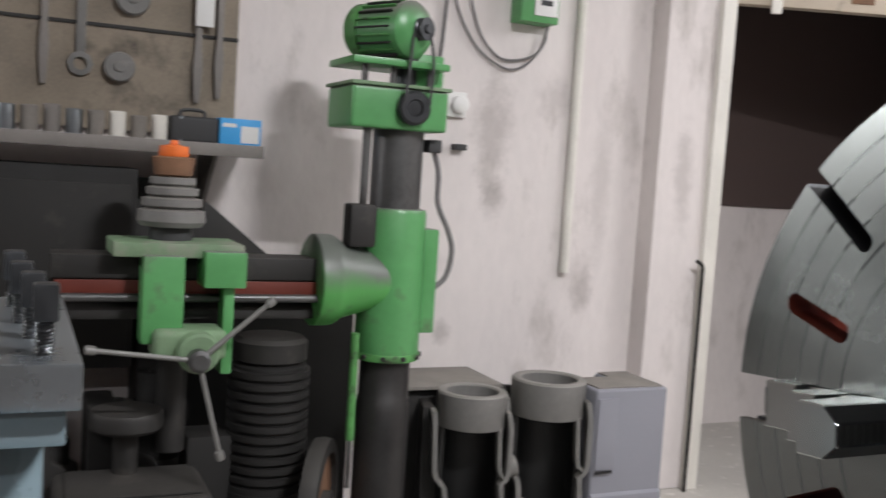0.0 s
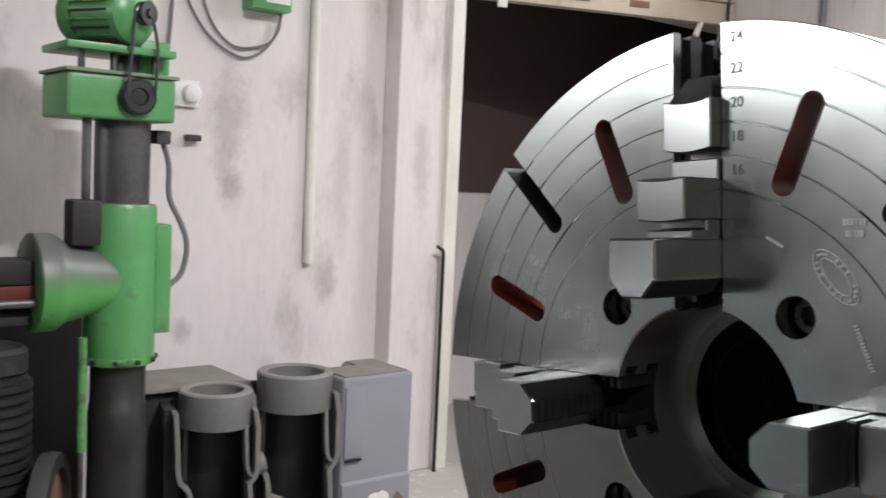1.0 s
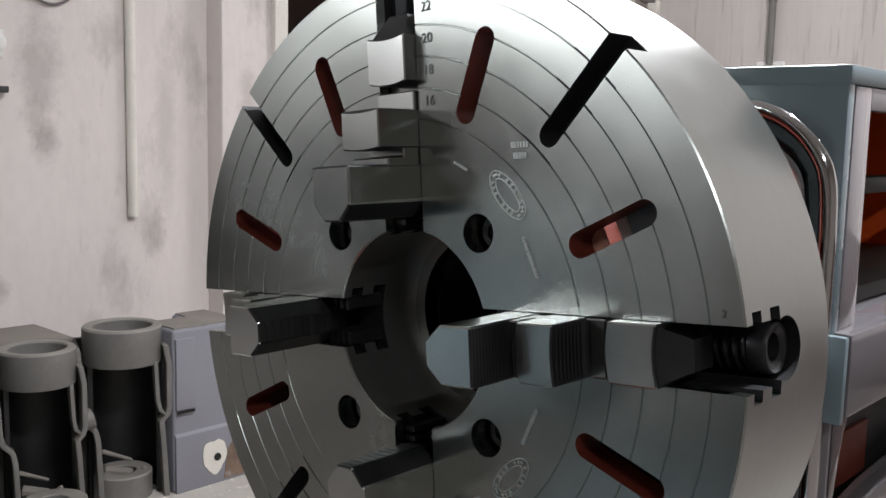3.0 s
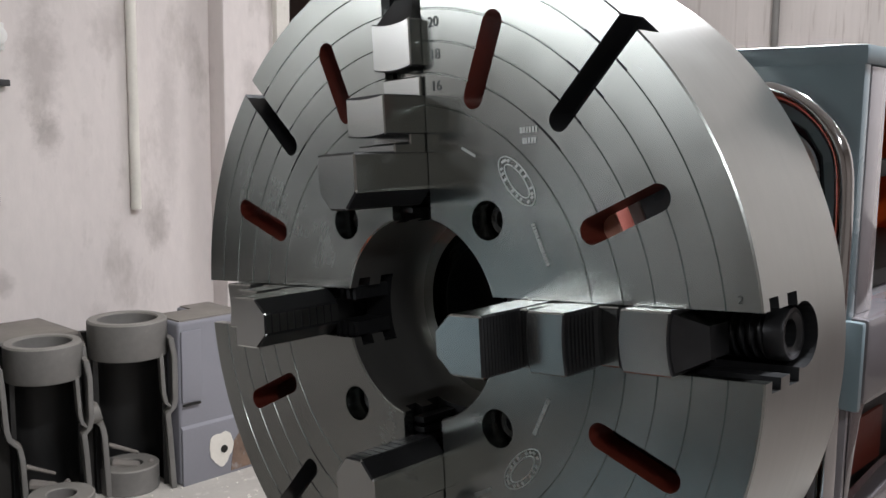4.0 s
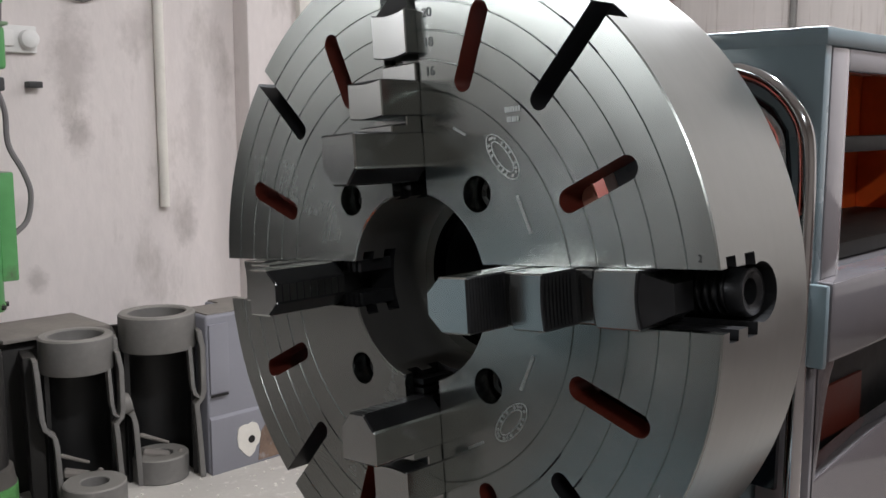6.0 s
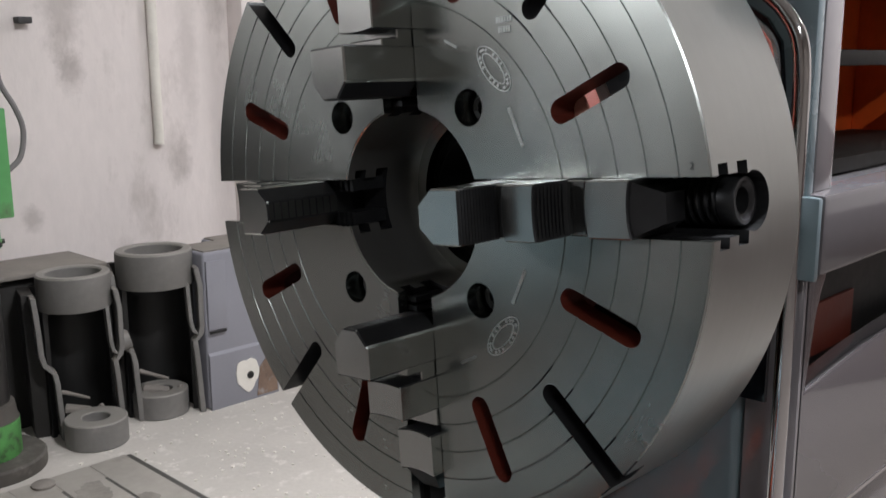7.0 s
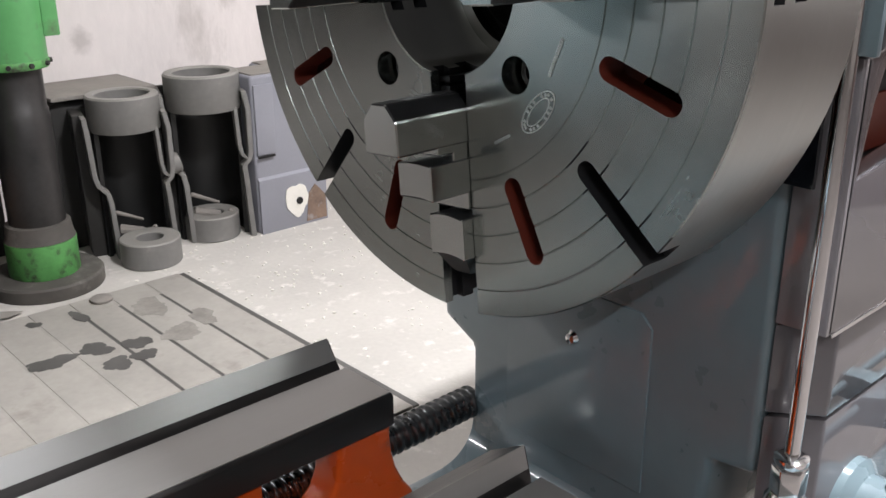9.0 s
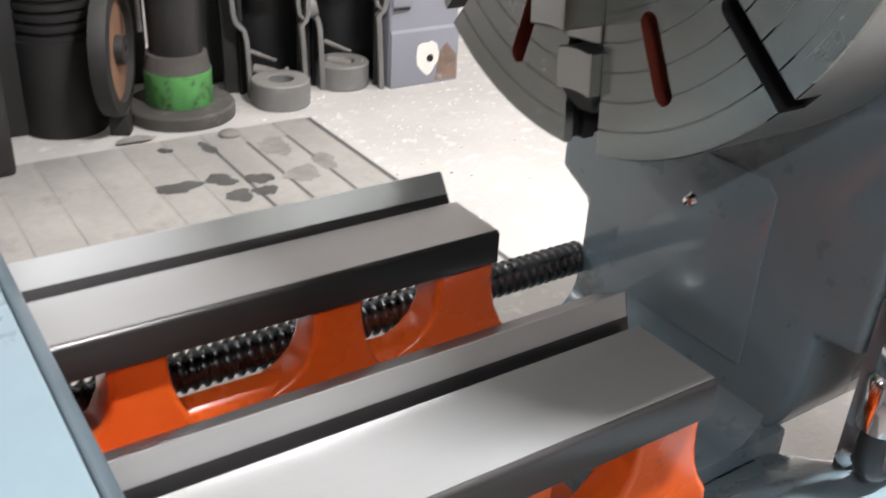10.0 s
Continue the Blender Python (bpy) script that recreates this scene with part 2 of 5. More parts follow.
RUST_PALE = material("rust_stained_paint", (0.20, 0.135, 0.10), 0.8, 0.0, vary=0.35, scale=16, bump=0.3, dirt=(0.30, 0.28, 0.27), dirt_amount=0.4, dirt_scale=20)
RUST = material("rusty_steel", (0.20, 0.105, 0.06), 0.8, 0.1, vary=0.3, scale=12, bump=0.3)
RUBBER = material("dark_rubber", (0.035, 0.035, 0.036), 0.6, 0.0, vary=0.2, bump=0.1)
CABLE = material("grey_cable", (0.16, 0.15, 0.15), 0.6, 0.0, vary=0.1, bump=0.05)
PLASTIC_WHITE = material("white_plastic", (0.75, 0.74, 0.72), 0.45, 0.0, vary=0.06, bump=0.03)
BOARD = material("dirty_board", (0.27, 0.225, 0.175), 0.85, 0.0, vary=0.3, scale=5, bump=0.3, dirt=(0.10, 0.085, 0.07), dirt_amount=0.45, dirt_scale=5)
SHELF_METAL = material("grey_shelf_steel", (0.22, 0.20, 0.185), 0.6, 0.2, vary=0.2, scale=6, bump=0.15)
# near-black tone for things standing in shade by the drill
SHADE_DARK = material("shade_dark", (0.012, 0.011, 0.010), 0.7, 0.0, vary=0.4, scale=9, bump=0.4)
BOX_BLUE = material("blue_carton", (0.05, 0.36, 0.75), 0.5, 0.0, vary=0.06, bump=0.03)
ORANGE_CAP = material("orange_cap", (0.80, 0.17, 0.03), 0.5, 0.0, vary=0.1, bump=0.05)
GRIME = material("black_oil_stain", (0.085, 0.08, 0.075), 0.6, 0.0, vary=0.3, scale=14, bump=0.2)
OLD_STAIN = material("old_oil_stain", (0.235, 0.218, 0.195), 0.75, 0.0, vary=0.3, scale=16, bump=0.3)
PLATE = material("dusty_base_plate", (0.34, 0.318, 0.287), 0.8, 0.05, vary=0.18, scale=4, fine=50, bump=0.35, dirt=(0.24, 0.215, 0.19), dirt_amount=0.3, dirt_scale=5)
COPPER = material("pale_copper_sheet", (0.86, 0.46, 0.34), 0.5, 0.0, vary=0.12, scale=20, bump=0.05)
INK = material("dark_engraving", (0.11, 0.12, 0.118), 0.5, 0.7, vary=0.1, bump=0)
LEVER = material("worn_lever_steel", (0.21, 0.205, 0.195), 0.5, 0.4, vary=0.15, scale=10, bump=0.1)
TOOL = material("tool_post_steel", (0.33, 0.36, 0.38), 0.33, 0.9, vary=0.15, scale=8, bump=0.06)
GREEN_CONE = material("grimy_green_paint", (0.085, 0.33, 0.08), 0.42, 0.1, vary=0.15, scale=7, fine=40, bump=0.2, dirt=(0.09, 0.12, 0.08), dirt_amount=0.25, dirt_scale=7, dust=(0.13, 0.13, 0.125), dust_amount=0.95, dust_from=(0.15, 0.7))
# half-tone copy of the same enamel for the dimmer ledge and panels
SIDE_LOW = material("side_enamel_dim", (0.135, 0.128, 0.138), 0.12, 0.0, vary=0.06, scale=4, fine=40, bump=0.02, coat=1.0, rough_vary=0.04)
# brighter copy of the red primer, for the lit inside of the casing
RED_LIT = material("red_primer_lit", (0.74, 0.115, 0.018), 0.4, 0.0, vary=0.2, scale=9, bump=0.15)
DARK_COLUMN = material("oily_column_steel", (0.040, 0.038, 0.037), 0.38, 0.5, vary=0.35, scale=6, fine=60, bump=0.1, dirt=(0.09, 0.085, 0.08), dirt_amount=0.2, dirt_scale=6)
FOOT_IRON = material("dusty_foot_iron", (0.075, 0.068, 0.060), 0.8, 0.1, vary=0.3, scale=9, fine=50, bump=0.4, dirt=(0.16, 0.148, 0.132), dirt_amount=0.35, dirt_scale=8)
ENGRAVE = material("bright_engraving", (0.50, 0.53, 0.52), 0.5, 0.9, vary=0.2, scale=200, bump=0)


# ---- mesh helpers ----
def finish(name, bm, mat, smooth=True, angle=38):
    me = bpy.data.meshes.new(name)
    bmesh.ops.recalc_face_normals(bm, faces=bm.faces[:])
    if smooth:
        lim = radians(angle)
        for f in bm.faces:
            f.smooth = True
        for e in bm.edges:
            if len(e.link_faces) == 2 and e.calc_face_angle(0) > lim:
                e.smooth = False
    bm.to_mesh(me)
    bm.free()
    me.materials.append(mat)
    return me


def part(name, bm, mat, parent, label="", smooth=True):
    ob = new(name, finish(name, bm, mat, smooth))
    ob.parent = parent
    if label:
        tagged(ob, label)
    return ob


def thing(name, label, category, m=None, group="", kind=""):
    ob = new(name)
    ob.empty_display_size = 0.05
    if m is not None:
        ob.matrix_basis = m
    return tagged(ob, label, category, group, kind)


def solid(name, bm, mat, label, category, m=None, group="", kind="", smooth=True):
    ob = new(name, finish(name, bm, mat, smooth))
    if m is not None:
        ob.matrix_basis = m
    return tagged(ob, label, category, group, kind)


def mesh():
    return bmesh.new()


def bevel(bm, w, seg=2, geom=None):
    if w:
        edges = [e for e in (geom or bm.edges[:]) if len(e.link_faces) == 2 and e.calc_face_angle(0) > 0.5]
        bmesh.ops.bevel(bm, geom=edges, offset=w, segments=seg, profile=0.6, affect="EDGES", clamp_overlap=True)
    return bm


def box(x0, x1, y0, y1, z0, z1, b=0.003, seg=2, bm=None):
    one = bmesh.new()
    bmesh.ops.create_cube(one, size=1)
    for v in one.verts:
        v.co = (x0 + (v.co.x + 0.5) * (x1 - x0), y0 + (v.co.y + 0.5) * (y1 - y0), z0 + (v.co.z + 0.5) * (z1 - z0))
    bevel(one, b, seg)
    return join(bm, one)


def join(bm, one):
    if bm is None:
        return one
    me = bpy.data.meshes.new("tmp")
    one.to_mesh(me)
    one.free()
    bm.from_mesh(me)
    bpy.data.meshes.remove(me)
    return bm


def turn(profile, segs=48, axis="Z", at=(0, 0, 0), bm=None, closed=False):
    """A solid of revolution from (radius, height) pairs about an axis through at. closed: the profile is a loop."""
    one = bmesh.new()
    rings = []
    for r, h in profile:
        ring = []
        for i in range(segs if r > 1e-6 else 1):
            a = 2 * math.pi * i / segs
            p = Vector((r * math.cos(a), r * math.sin(a), h))
            if axis == "X":
                p = Vector((p.z, p.x, p.y))
            elif axis == "Y":
                p = Vector((p.y, p.z, p.x))
            ring.append(one.verts.new(p + Vector(at)))
        rings.append(ring)
    pairs = list(zip(rings, rings[1:])) + ([(rings[-1], rings[0])] if closed else [])
    for a, b in pairs:
        for i in range(segs):
            j = (i + 1) % segs
            if len(a) == 1 and len(b) == 1:
                continue
            if len(a) == 1:
                one.faces.new((a[0], b[i], b[j]))
            elif len(b) == 1:
                one.faces.new((a[i], a[j], b[0]))
            else:
                one.faces.new((a[i], a[j], b[j], b[i]))
    if not closed:
        for ring in (rings[0], rings[-1]):
            if len(ring) > 1:
                one.faces.new(ring)
    return join(bm, one)


def cyl(r, p, q, segs=24, b=0.0, bm=None, r2=None):
    """A rod from p to q with slightly broken edges."""
    p, q = Vector(p), Vector(q)
    h = (q - p).length
    r2 = r if r2 is None else r2
    prof = [(max(r - b, 1e-4), 0), (r, b), (r2, h - b), (max(r2 - b, 1e-4), h)] if b else [(r, 0), (r2, h)]
    one = turn(prof, segs)
    rot = (q - p).to_track_quat("Z", "Y").to_matrix().to_4x4()
    one.transform(Matrix.Translation(p) @ rot)
    return join(bm, one)


def prism(points, d0, d1, axis="X", b=0.0, seg=2, bm=None):
    """A polygon, given in the plane across the axis, carried from d0 to d1. For X the pairs are (y, z), Y: (x, z), Z: (x, y)."""
    one = bmesh.new()

    def place(u, v, d):
        return {"X": (d, u, v), "Y": (u, d, v), "Z": (u, v, d)}[axis]
    a = [one.verts.new(place(u, v, d0)) for u, v in points]
    c = [one.verts.new(place(u, v, d1)) for u, v in points]
    one.faces.new(a)
    one.faces.new(c[::-1])
    k = len(points)
    for i in range(k):
        one.faces.new((a[i], a[(i + 1) % k], c[(i + 1) % k], c[i]))
    bmesh.ops.recalc_face_normals(one, faces=one.faces[:])
    bevel(one, b, seg)
    return join(bm, one)


def tube(points, r, segs=12, bm=None, smooth_path=6):
    """A bent pipe along a smooth line through the points."""
    pts = [Vector(p) for p in points]
    if smooth_path > 1 and len(pts) > 2:
        fine = []
        ext = [pts[0] * 2 - pts[1]] + pts + [pts[-1] * 2 - pts[-2]]
        for i in range(1, len(ext) - 2):
            for k in range(smooth_path):
                t = k / smooth_path
                p0, p1, p2, p3 = ext[i - 1:i + 3]
                fine.append(0.5 * ((2 * p1) + (p2 - p0) * t + (2 * p0 - 5 * p1 + 4 * p2 - p3) * t * t + (3 * p1 - p0 - 3 * p2 + p3) * t ** 3))
        pts = fine + [pts[-1]]
    one = bmesh.new()
    rings = []
    side = None
    for i, p in enumerate(pts):
        d = (pts[min(i + 1, len(pts) - 1)] - pts[max(i - 1, 0)]).normalized()
        if side is None:
            side = d.orthogonal().normalized()
        side = (side - d * side.dot(d)).normalized()
        up = d.cross(side)
        rings.append([one.verts.new(p + r * (math.cos(2 * math.pi * k / segs) * side + math.sin(2 * math.pi * k / segs) * up)) for k in range(segs)])
    for a, b in zip(rings, rings[1:]):
        for k in range(segs):
            one.faces.new((a[k], a[(k + 1) % segs], b[(k + 1) % segs], b[k]))
    one.faces.new(rings[0][::-1])
    one.faces.new(rings[-1])
    return join(bm, one)


def thread(r, pitch, p, q, depth, segs=20, per=6):
    """A threaded rod from p to q."""
    p, q = Vector(p), Vector(q)
    h = (q - p).length
    n_ring = int(h / pitch * per)
    one = bmesh.new()
    rings = []
    for i in range(n_ring + 1):
        z = h * i / n_ring
        ring = []
        for k in range(segs):
            ph = (z / pitch - k / segs) % 1.0
            w = 1.0 if ph < 0.38 else 0.0 if 0.5 < ph < 0.88 else ((0.5 - ph) / 0.12 if ph <= 0.5 else (ph - 0.88) / 0.12)
            rr = r - depth * (1 - w)
            ring.append(one.verts.new((rr * math.cos(2 * math.pi * k / segs), rr * math.sin(2 * math.pi * k / segs), z)))
        rings.append(ring)
    for a, b in zip(rings, rings[1:]):
        for k in range(segs):
            one.faces.new((a[k], a[(k + 1) % segs], b[(k + 1) % segs], b[k]))
    one.faces.new(rings[0][::-1])
    one.faces.new(rings[-1])
    one.transform(Matrix.Translation(p) @ (q - p).to_track_quat("Z", "Y").to_matrix().to_4x4())
    return one


def cut(bm, cutters, operation="DIFFERENCE"):
    """bm with the cutters' volumes taken out, or with operation UNION added, one after another."""
    for c in cutters:
        bmesh.ops.recalc_face_normals(c, faces=c.faces[:])
        base = new("base", finish("base", bm, STEEL, smooth=False))
        o = new("cutter", finish("cutter", c, STEEL, smooth=False))
        k = base.modifiers.new("cut", "BOOLEAN")
        k.operation, k.object, k.solver = operation, o, "EXACT"
        me = bpy.data.meshes.new_from_object(base.evaluated_get(bpy.context.evaluated_depsgraph_get()))
        bm = bmesh.new()
        bm.from_mesh(me)
        for d in (o, base):
            dd = d.data
            bpy.data.objects.remove(d)
            bpy.data.meshes.remove(dd)
        bpy.data.meshes.remove(me)
    return bm


def long_hole(c, s, r0, r1, w, x0, x1, segs=10):
    """A rounded slot along a ray in the chuck's face (right = -y), from r0 to r1, as a cutter."""
    pts = []
    for i in range(segs + 1):
        a = math.pi / 2 + math.pi * i / segs
        pts.append((r0 + w + w * math.cos(a), w * math.sin(a)))
    for i in range(segs + 1):
        a = -math.pi / 2 + math.pi * i / segs
        pts.append((r1 - w + w * math.cos(a), w * math.sin(a)))
    return prism([(-(u * c - v * s), u * s + v * c) for u, v in pts], x0, x1, "X")


def words(text, size, m, mat, parent, name="engraving", depth=0.0006):
    """Raised writing as a mesh, in the plane of m (x along the line, y up)."""
    c = bpy.data.curves.new("words", "FONT")
    c.body, c.size, c.extrude, c.align_x, c.align_y = text, size, depth, "CENTER", "CENTER"
    o = new("words", c)
    me = bpy.data.meshes.new_from_object(o.evaluated_get(bpy.context.evaluated_depsgraph_get()))
    bpy.data.objects.remove(o)
    bpy.data.curves.remove(c)
    me.transform(m)
    me.materials.append(mat)
    ob = new(name, me)
    ob.parent = parent
    return ob


# ---- the room ----
WALL_Y = 2.93
EAST_X = 3.36


def structure(name, bm, mat, label, smooth=False):
    return solid(name, bm, mat, label, name.split("_")[0], kind="structure", smooth=smooth)


structure("floor", box(-6.2, 6.2, -6.2, 4.2, -0.12, 0.0, 0), CONCRETE, "dusty pale concrete workshop floor with chips and grit")
# out of view; added to darken what the chuck face and rim reflect
structure("floor_old", prism([(-6.0, -6.0), (EAST_X, -6.0), (EAST_X, -0.52), (-0.85, -0.52), (-0.85, WALL_Y), (-6.0, WALL_Y)], 0.0, 0.004, "Z"), DIM_FLOOR, "unseen dark brown floor added to dim reflections in the lathe")
structure("wall_north", box(-6, 2.06, WALL_Y, WALL_Y + 0.2, 0, 4.0, 0), PLASTER, "whitewashed plaster wall with smudges and grease stains")
structure("column_1", box(1.75, 2.02, 2.82, WALL_Y, 0, 4.0, 0.008), PLASTER, "whitewashed concrete pillar standing proud of the wall")
structure("lintel_1", box(2.02, 6.0, WALL_Y - 0.1, WALL_Y + 0.2, 2.24, 4.0, 0), PLASTER, "plastered lintel over the shutter opening")
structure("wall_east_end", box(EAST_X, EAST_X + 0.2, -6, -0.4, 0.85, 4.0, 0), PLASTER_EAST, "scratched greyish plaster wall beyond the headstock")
# unseen band, added dark so that rim and side panels reflect less
structure("wall_east_dado", box(EAST_X, EAST_X + 0.2, -6, -0.4, 0, 0.85, 0), PLASTER_DARK, "unseen dark lower wall added to darken reflections in the headstock")
structure("wall_east", box(EAST_X, EAST_X + 0.2, -0.4, 2.42, 0, 4.0, 0), PLASTER_EAST, "scratched greyish plaster wall with conduits")
structure("wall_south", box(-6, EAST_X, -6.2, -6, 0, 4.0, 0), PLASTER_BEIGE, "plain unseen beige wall behind the machines, darkened to dim reflections")
structure("wall_west", box(-6.2, -6, -6, 4.0, 0, 4.0, 0), PLASTER_BEIGE, "plain whitewashed wall at the workshop's end")
structure("wall_passage_end", box(6.0, 6.2, -6.2, 4.2, 0, 4.0, 0), PLASTER_DARK, "dark end wall of the passage")
structure("ceiling", box(-6.2, 6.2, -6.2, 4.2, 4.0, 4.15, 0), CEIL, "plain concrete ceiling of the workshop")
structure("wall_passage", box(2.02, 6.0, 3.72, 3.9, 0, 1.22, 0), PLASTER, "whitewashed lower wall of the passage behind the opening")
structure("wall_passage_upper", box(2.02, 6.0, 3.71, 3.9, 1.22, 4.0, 0), PLASTER_DARK, "dark brown upper wall of the passage")

# ---- walk-through opening with its shutter ----
jamb = thing("door_1", "white painted steel jamb of the shutter opening", "door frame", Matrix.Translation((-0.015, 0, 0)), kind="structure")
part("frame", box(2.015, 2.085, 2.79, 2.85, 0, 2.2, 0.006), WHITE_PAINT, jamb)
part("bolt_rod", cyl(0.008, (2.005, 2.775, 0.0), (2.005, 2.775, 0.97), 10), OLD_IRON_SHADED, jamb, "thin dark locking rod")
part("handle", tube([(2.005, 2.775, 0.97), (1.985, 2.76, 0.985), (1.955, 2.755, 1.0)], 0.008, 8), OLD_IRON_SHADED, jamb)
shutter = thing("rolling_shutter", "beige rolled-up steel shutter with slotted bottom bar", "shutter")
sh = Matrix.Translation((2.02, 2.84, 2.085)) @ Matrix.Rotation(radians(-20), 4, "Z")
b = box(0, 1.42, -0.03, 0.03, 0, 0.10, 0.006)
b.transform(sh)
part("bottom_bar", b, BEIGE, shutter)
for i, (z, d) in enumerate(((0.10, 0.03), (0.15, 0.06), (0.20, 0.09), (0.25, 0.12))):
    b = box(0, 1.42, -d - 0.02, 0.03, z + 0.002, z + 0.048, 0.012)
    b.transform(sh)
    part("slat", b, BEIGE, shutter)
for u in (0.55, 0.86):
    b = box(u, u + 0.10, -0.036, -0.029, 0.035, 0.065, 0.004)
    b.transform(sh)
    part("slot_plate", b, RUST, shutter)
lock = thing("padlock", "small brass-coloured padlock hanging from the shutter bar", "padlock")
b = box(0.20, 0.245, -0.055, -0.035, -0.035, 0.025, 0.006)
b.transform(sh)
part("body", b, WHITE_PAINT, lock)
b = tube([(0.205, -0.045, 0.02), (0.208, -0.045, 0.055), (0.222, -0.045, 0.065), (0.237, -0.045, 0.055), (0.24, -0.045, 0.02)], 0.005, 8)
b.transform(sh)
part("shackle", b, RUST, lock)

# ---- the lathe ----
lathe = thing("lathe", "large blue-grey gap-bed lathe under assembly, orange primer inside", "lathe")

# headstock pedestal with its rounded foot
ped = [(0.165, 0.50), (0.165, 0.645), (0.218, 0.672), (0.218, 1.10), (-0.215, 1.10), (-0.235, 1.05), (-0.235, 0.645), (-0.183, 0.638), (-0.181, 0.56), (-0.165, 0.515), (-0.15, 0.50)]
part("pedestal", prism(ped, 0.20, 1.05, "X", 0.012, 3), BLUE, lathe, "glossy blue-grey enamelled headstock pedestal")
part("cover_plate", prism([(0.10, 0.56), (0.10, 0.765), (0.09, 0.775), (-0.09, 0.775), (-0.105, 0.76), (-0.105, 0.56)], 0.1975, 0.202, "X", 0.0015, 2), BLUE, lathe, "thin enamelled access cover")
part("cover_screw", turn([(0.0001, -0.006), (0.006, -0.005), (0.009, 0.0)], 16, "X", (0.1975, 0.0, 0.715)), CHROME, lathe)
# gap floor and bed
part("gap_floor", box(-0.03, 0.25, -0.152, 0.168, 0.0, 0.486, 0.008), BLUE, lathe, "blue-grey bed casting under the gap")
part("bed_base", box(-1.9, -0.031, -0.225, 0.215, 0.0, 0.48, 0.01), BLUE, lathe, "blue-grey bed casting")
part("gap_fillet", prism([(0.204, 0.4845)] + [(0.204 - 0.055 * (1 - math.sin(a)), 0.4865 + 0.055 * (1 - math.cos(a))) for a in (math.pi / 2 * k / 10 for k in range(10, -1, -1))], -0.15, 0.165, "Y"), BLUE, lathe, "glossy rounded corner at the foot of the pedestal")
for name, f0, f1, peak, back in (("rear_rail", 0.061, 0.152, 0.1755, 0.212), ("front_rail", -0.238, -0.135, -0.1235, -0.082)):
    # hardened flat, a groove, and an upturned V
    prof = [(f0, 0.662), (f0, 0.696), (f0 + 0.003, 0.699), (f1 - 0.010, 0.699), (f1 - 0.008, 0.687), (f1 + 0.001, 0.687),
            (f1 + 0.002, 0.692), (peak - 0.001, 0.7215), (peak + 0.001, 0.7215), (back, 0.698), (back, 0.662)]
    rail = part(name, prism(prof, -1.9, -0.014, "X", 0.0012, 1), RAIL_DARK, lathe, "dark hardened steel slideway")
    part("flat_way", prism([(f0 + 0.004, 0.6985), (f1 - 0.011, 0.6985), (f1 - 0.011, 0.7000), (f0 + 0.004, 0.7000)], -1.9, -0.016, "X"), RAIL_TOP, rail, "ground flat of the slideway")
    part("vee_way", prism([(0.72 * (f1 + 0.0018) + 0.28 * peak, 0.7015), (peak - 0.0006, 0.7228), (peak + 0.0006, 0.7226), (peak + 0.001, 0.7208), (0.72 * (f1 + 0.0035) + 0.28 * peak, 0.7005)], -1.9, -0.016, "X"), RAIL_TOP, rail, "ground V edge of the slideway")


def rib_mesh(x0, x1, y0, y1):
    """A rib with hollowed flanks that spreads at its foot."""
    side = [(x0, 0.663), (x0, 0.635), (x0 - 0.003, 0.615), (x0 - 0.011, 0.598), (x0 - 0.026, 0.584), (x0 - 0.048, 0.574), (x0 - 0.05, 0.52),
            (x1 + 0.034, 0.52), (x1 + 0.030, 0.56), (x1 + 0.017, 0.578), (x1 + 0.007, 0.60), (x1 + 0.002, 0.62), (x1, 0.64), (x1, 0.663)]
    return prism(side, y0, y1, "Y", 0.006, 3)


# orange ribs and web under the slideways
for y0, y1 in ((0.076, 0.115), (-0.222, -0.185)):
    part("web", prism([(y0, 0.481), (y1 - 0.008, 0.481), (y1 - 0.008, 0.578), (y1 - 0.014, 0.586), (y0 + 0.006, 0.580), (y0, 0.570)], -1.9, -0.004, "X", 0.004), ORANGE, lathe, "orange primed lower web of the bed")
    for x0, x1 in ((-0.080, -0.010), (-0.222, -0.169), (-0.419, -0.365), (-0.64, -0.585), (-0.86, -0.80)):
        part("rib", rib_mesh(x0, x1, y0 - 0.004, y1), ORANGE, lathe, "glossy orange primed rib under the slideway")
part("bed_floor", box(-1.9, -0.032, -0.19, 0.08, 0.4805, 0.492, 0.003), ORANGE, lathe, "orange primed trough between the slideways")
part("lead_screw", thread(0.0215, 0.0125, (-1.5, 0.172, 0.560), (0.205, 0.172, 0.560), 0.0035, 24), SCREW_STEEL, lathe, "dark oiled square-threaded screw")

# headstock casing with open sides
casing = part("casing", prism([(0.0, 1.10), (0.30, 1.10), (0.30, 1.345), (-0.285, 1.345), (-0.285, 1.115), (-0.235, 1.10)], 0.190, 0.204, "X", 0.003), BLUE, lathe, "blue-grey front plate of the headstock casing")
part("top_plate", box(0.189, 1.05, -0.287, 0.30, 1.333, 1.349, 0.004), BLUE, lathe)
part("side_stile", box(0.2042, 0.240, -0.2855, -0.262, 1.138, 1.333, 0.002), SIDE, lathe, "glossy grey corner post of the casing")
part("side_header", box(0.240, 1.05, -0.2855, -0.262, 1.314, 1.333, 0.002), SIDE, lathe)
part("inner_bar", box(0.204, 0.90, -0.262, -0.245, 1.243, 1.258, 0.003), HOLLOW_SHADE, lathe)
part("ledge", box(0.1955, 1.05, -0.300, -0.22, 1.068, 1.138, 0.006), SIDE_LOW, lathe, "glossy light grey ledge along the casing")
part("ledge_end", box(0.187, 0.1952, -0.298, -0.236, 1.064, 1.136, 0.003), BLUE, lathe)
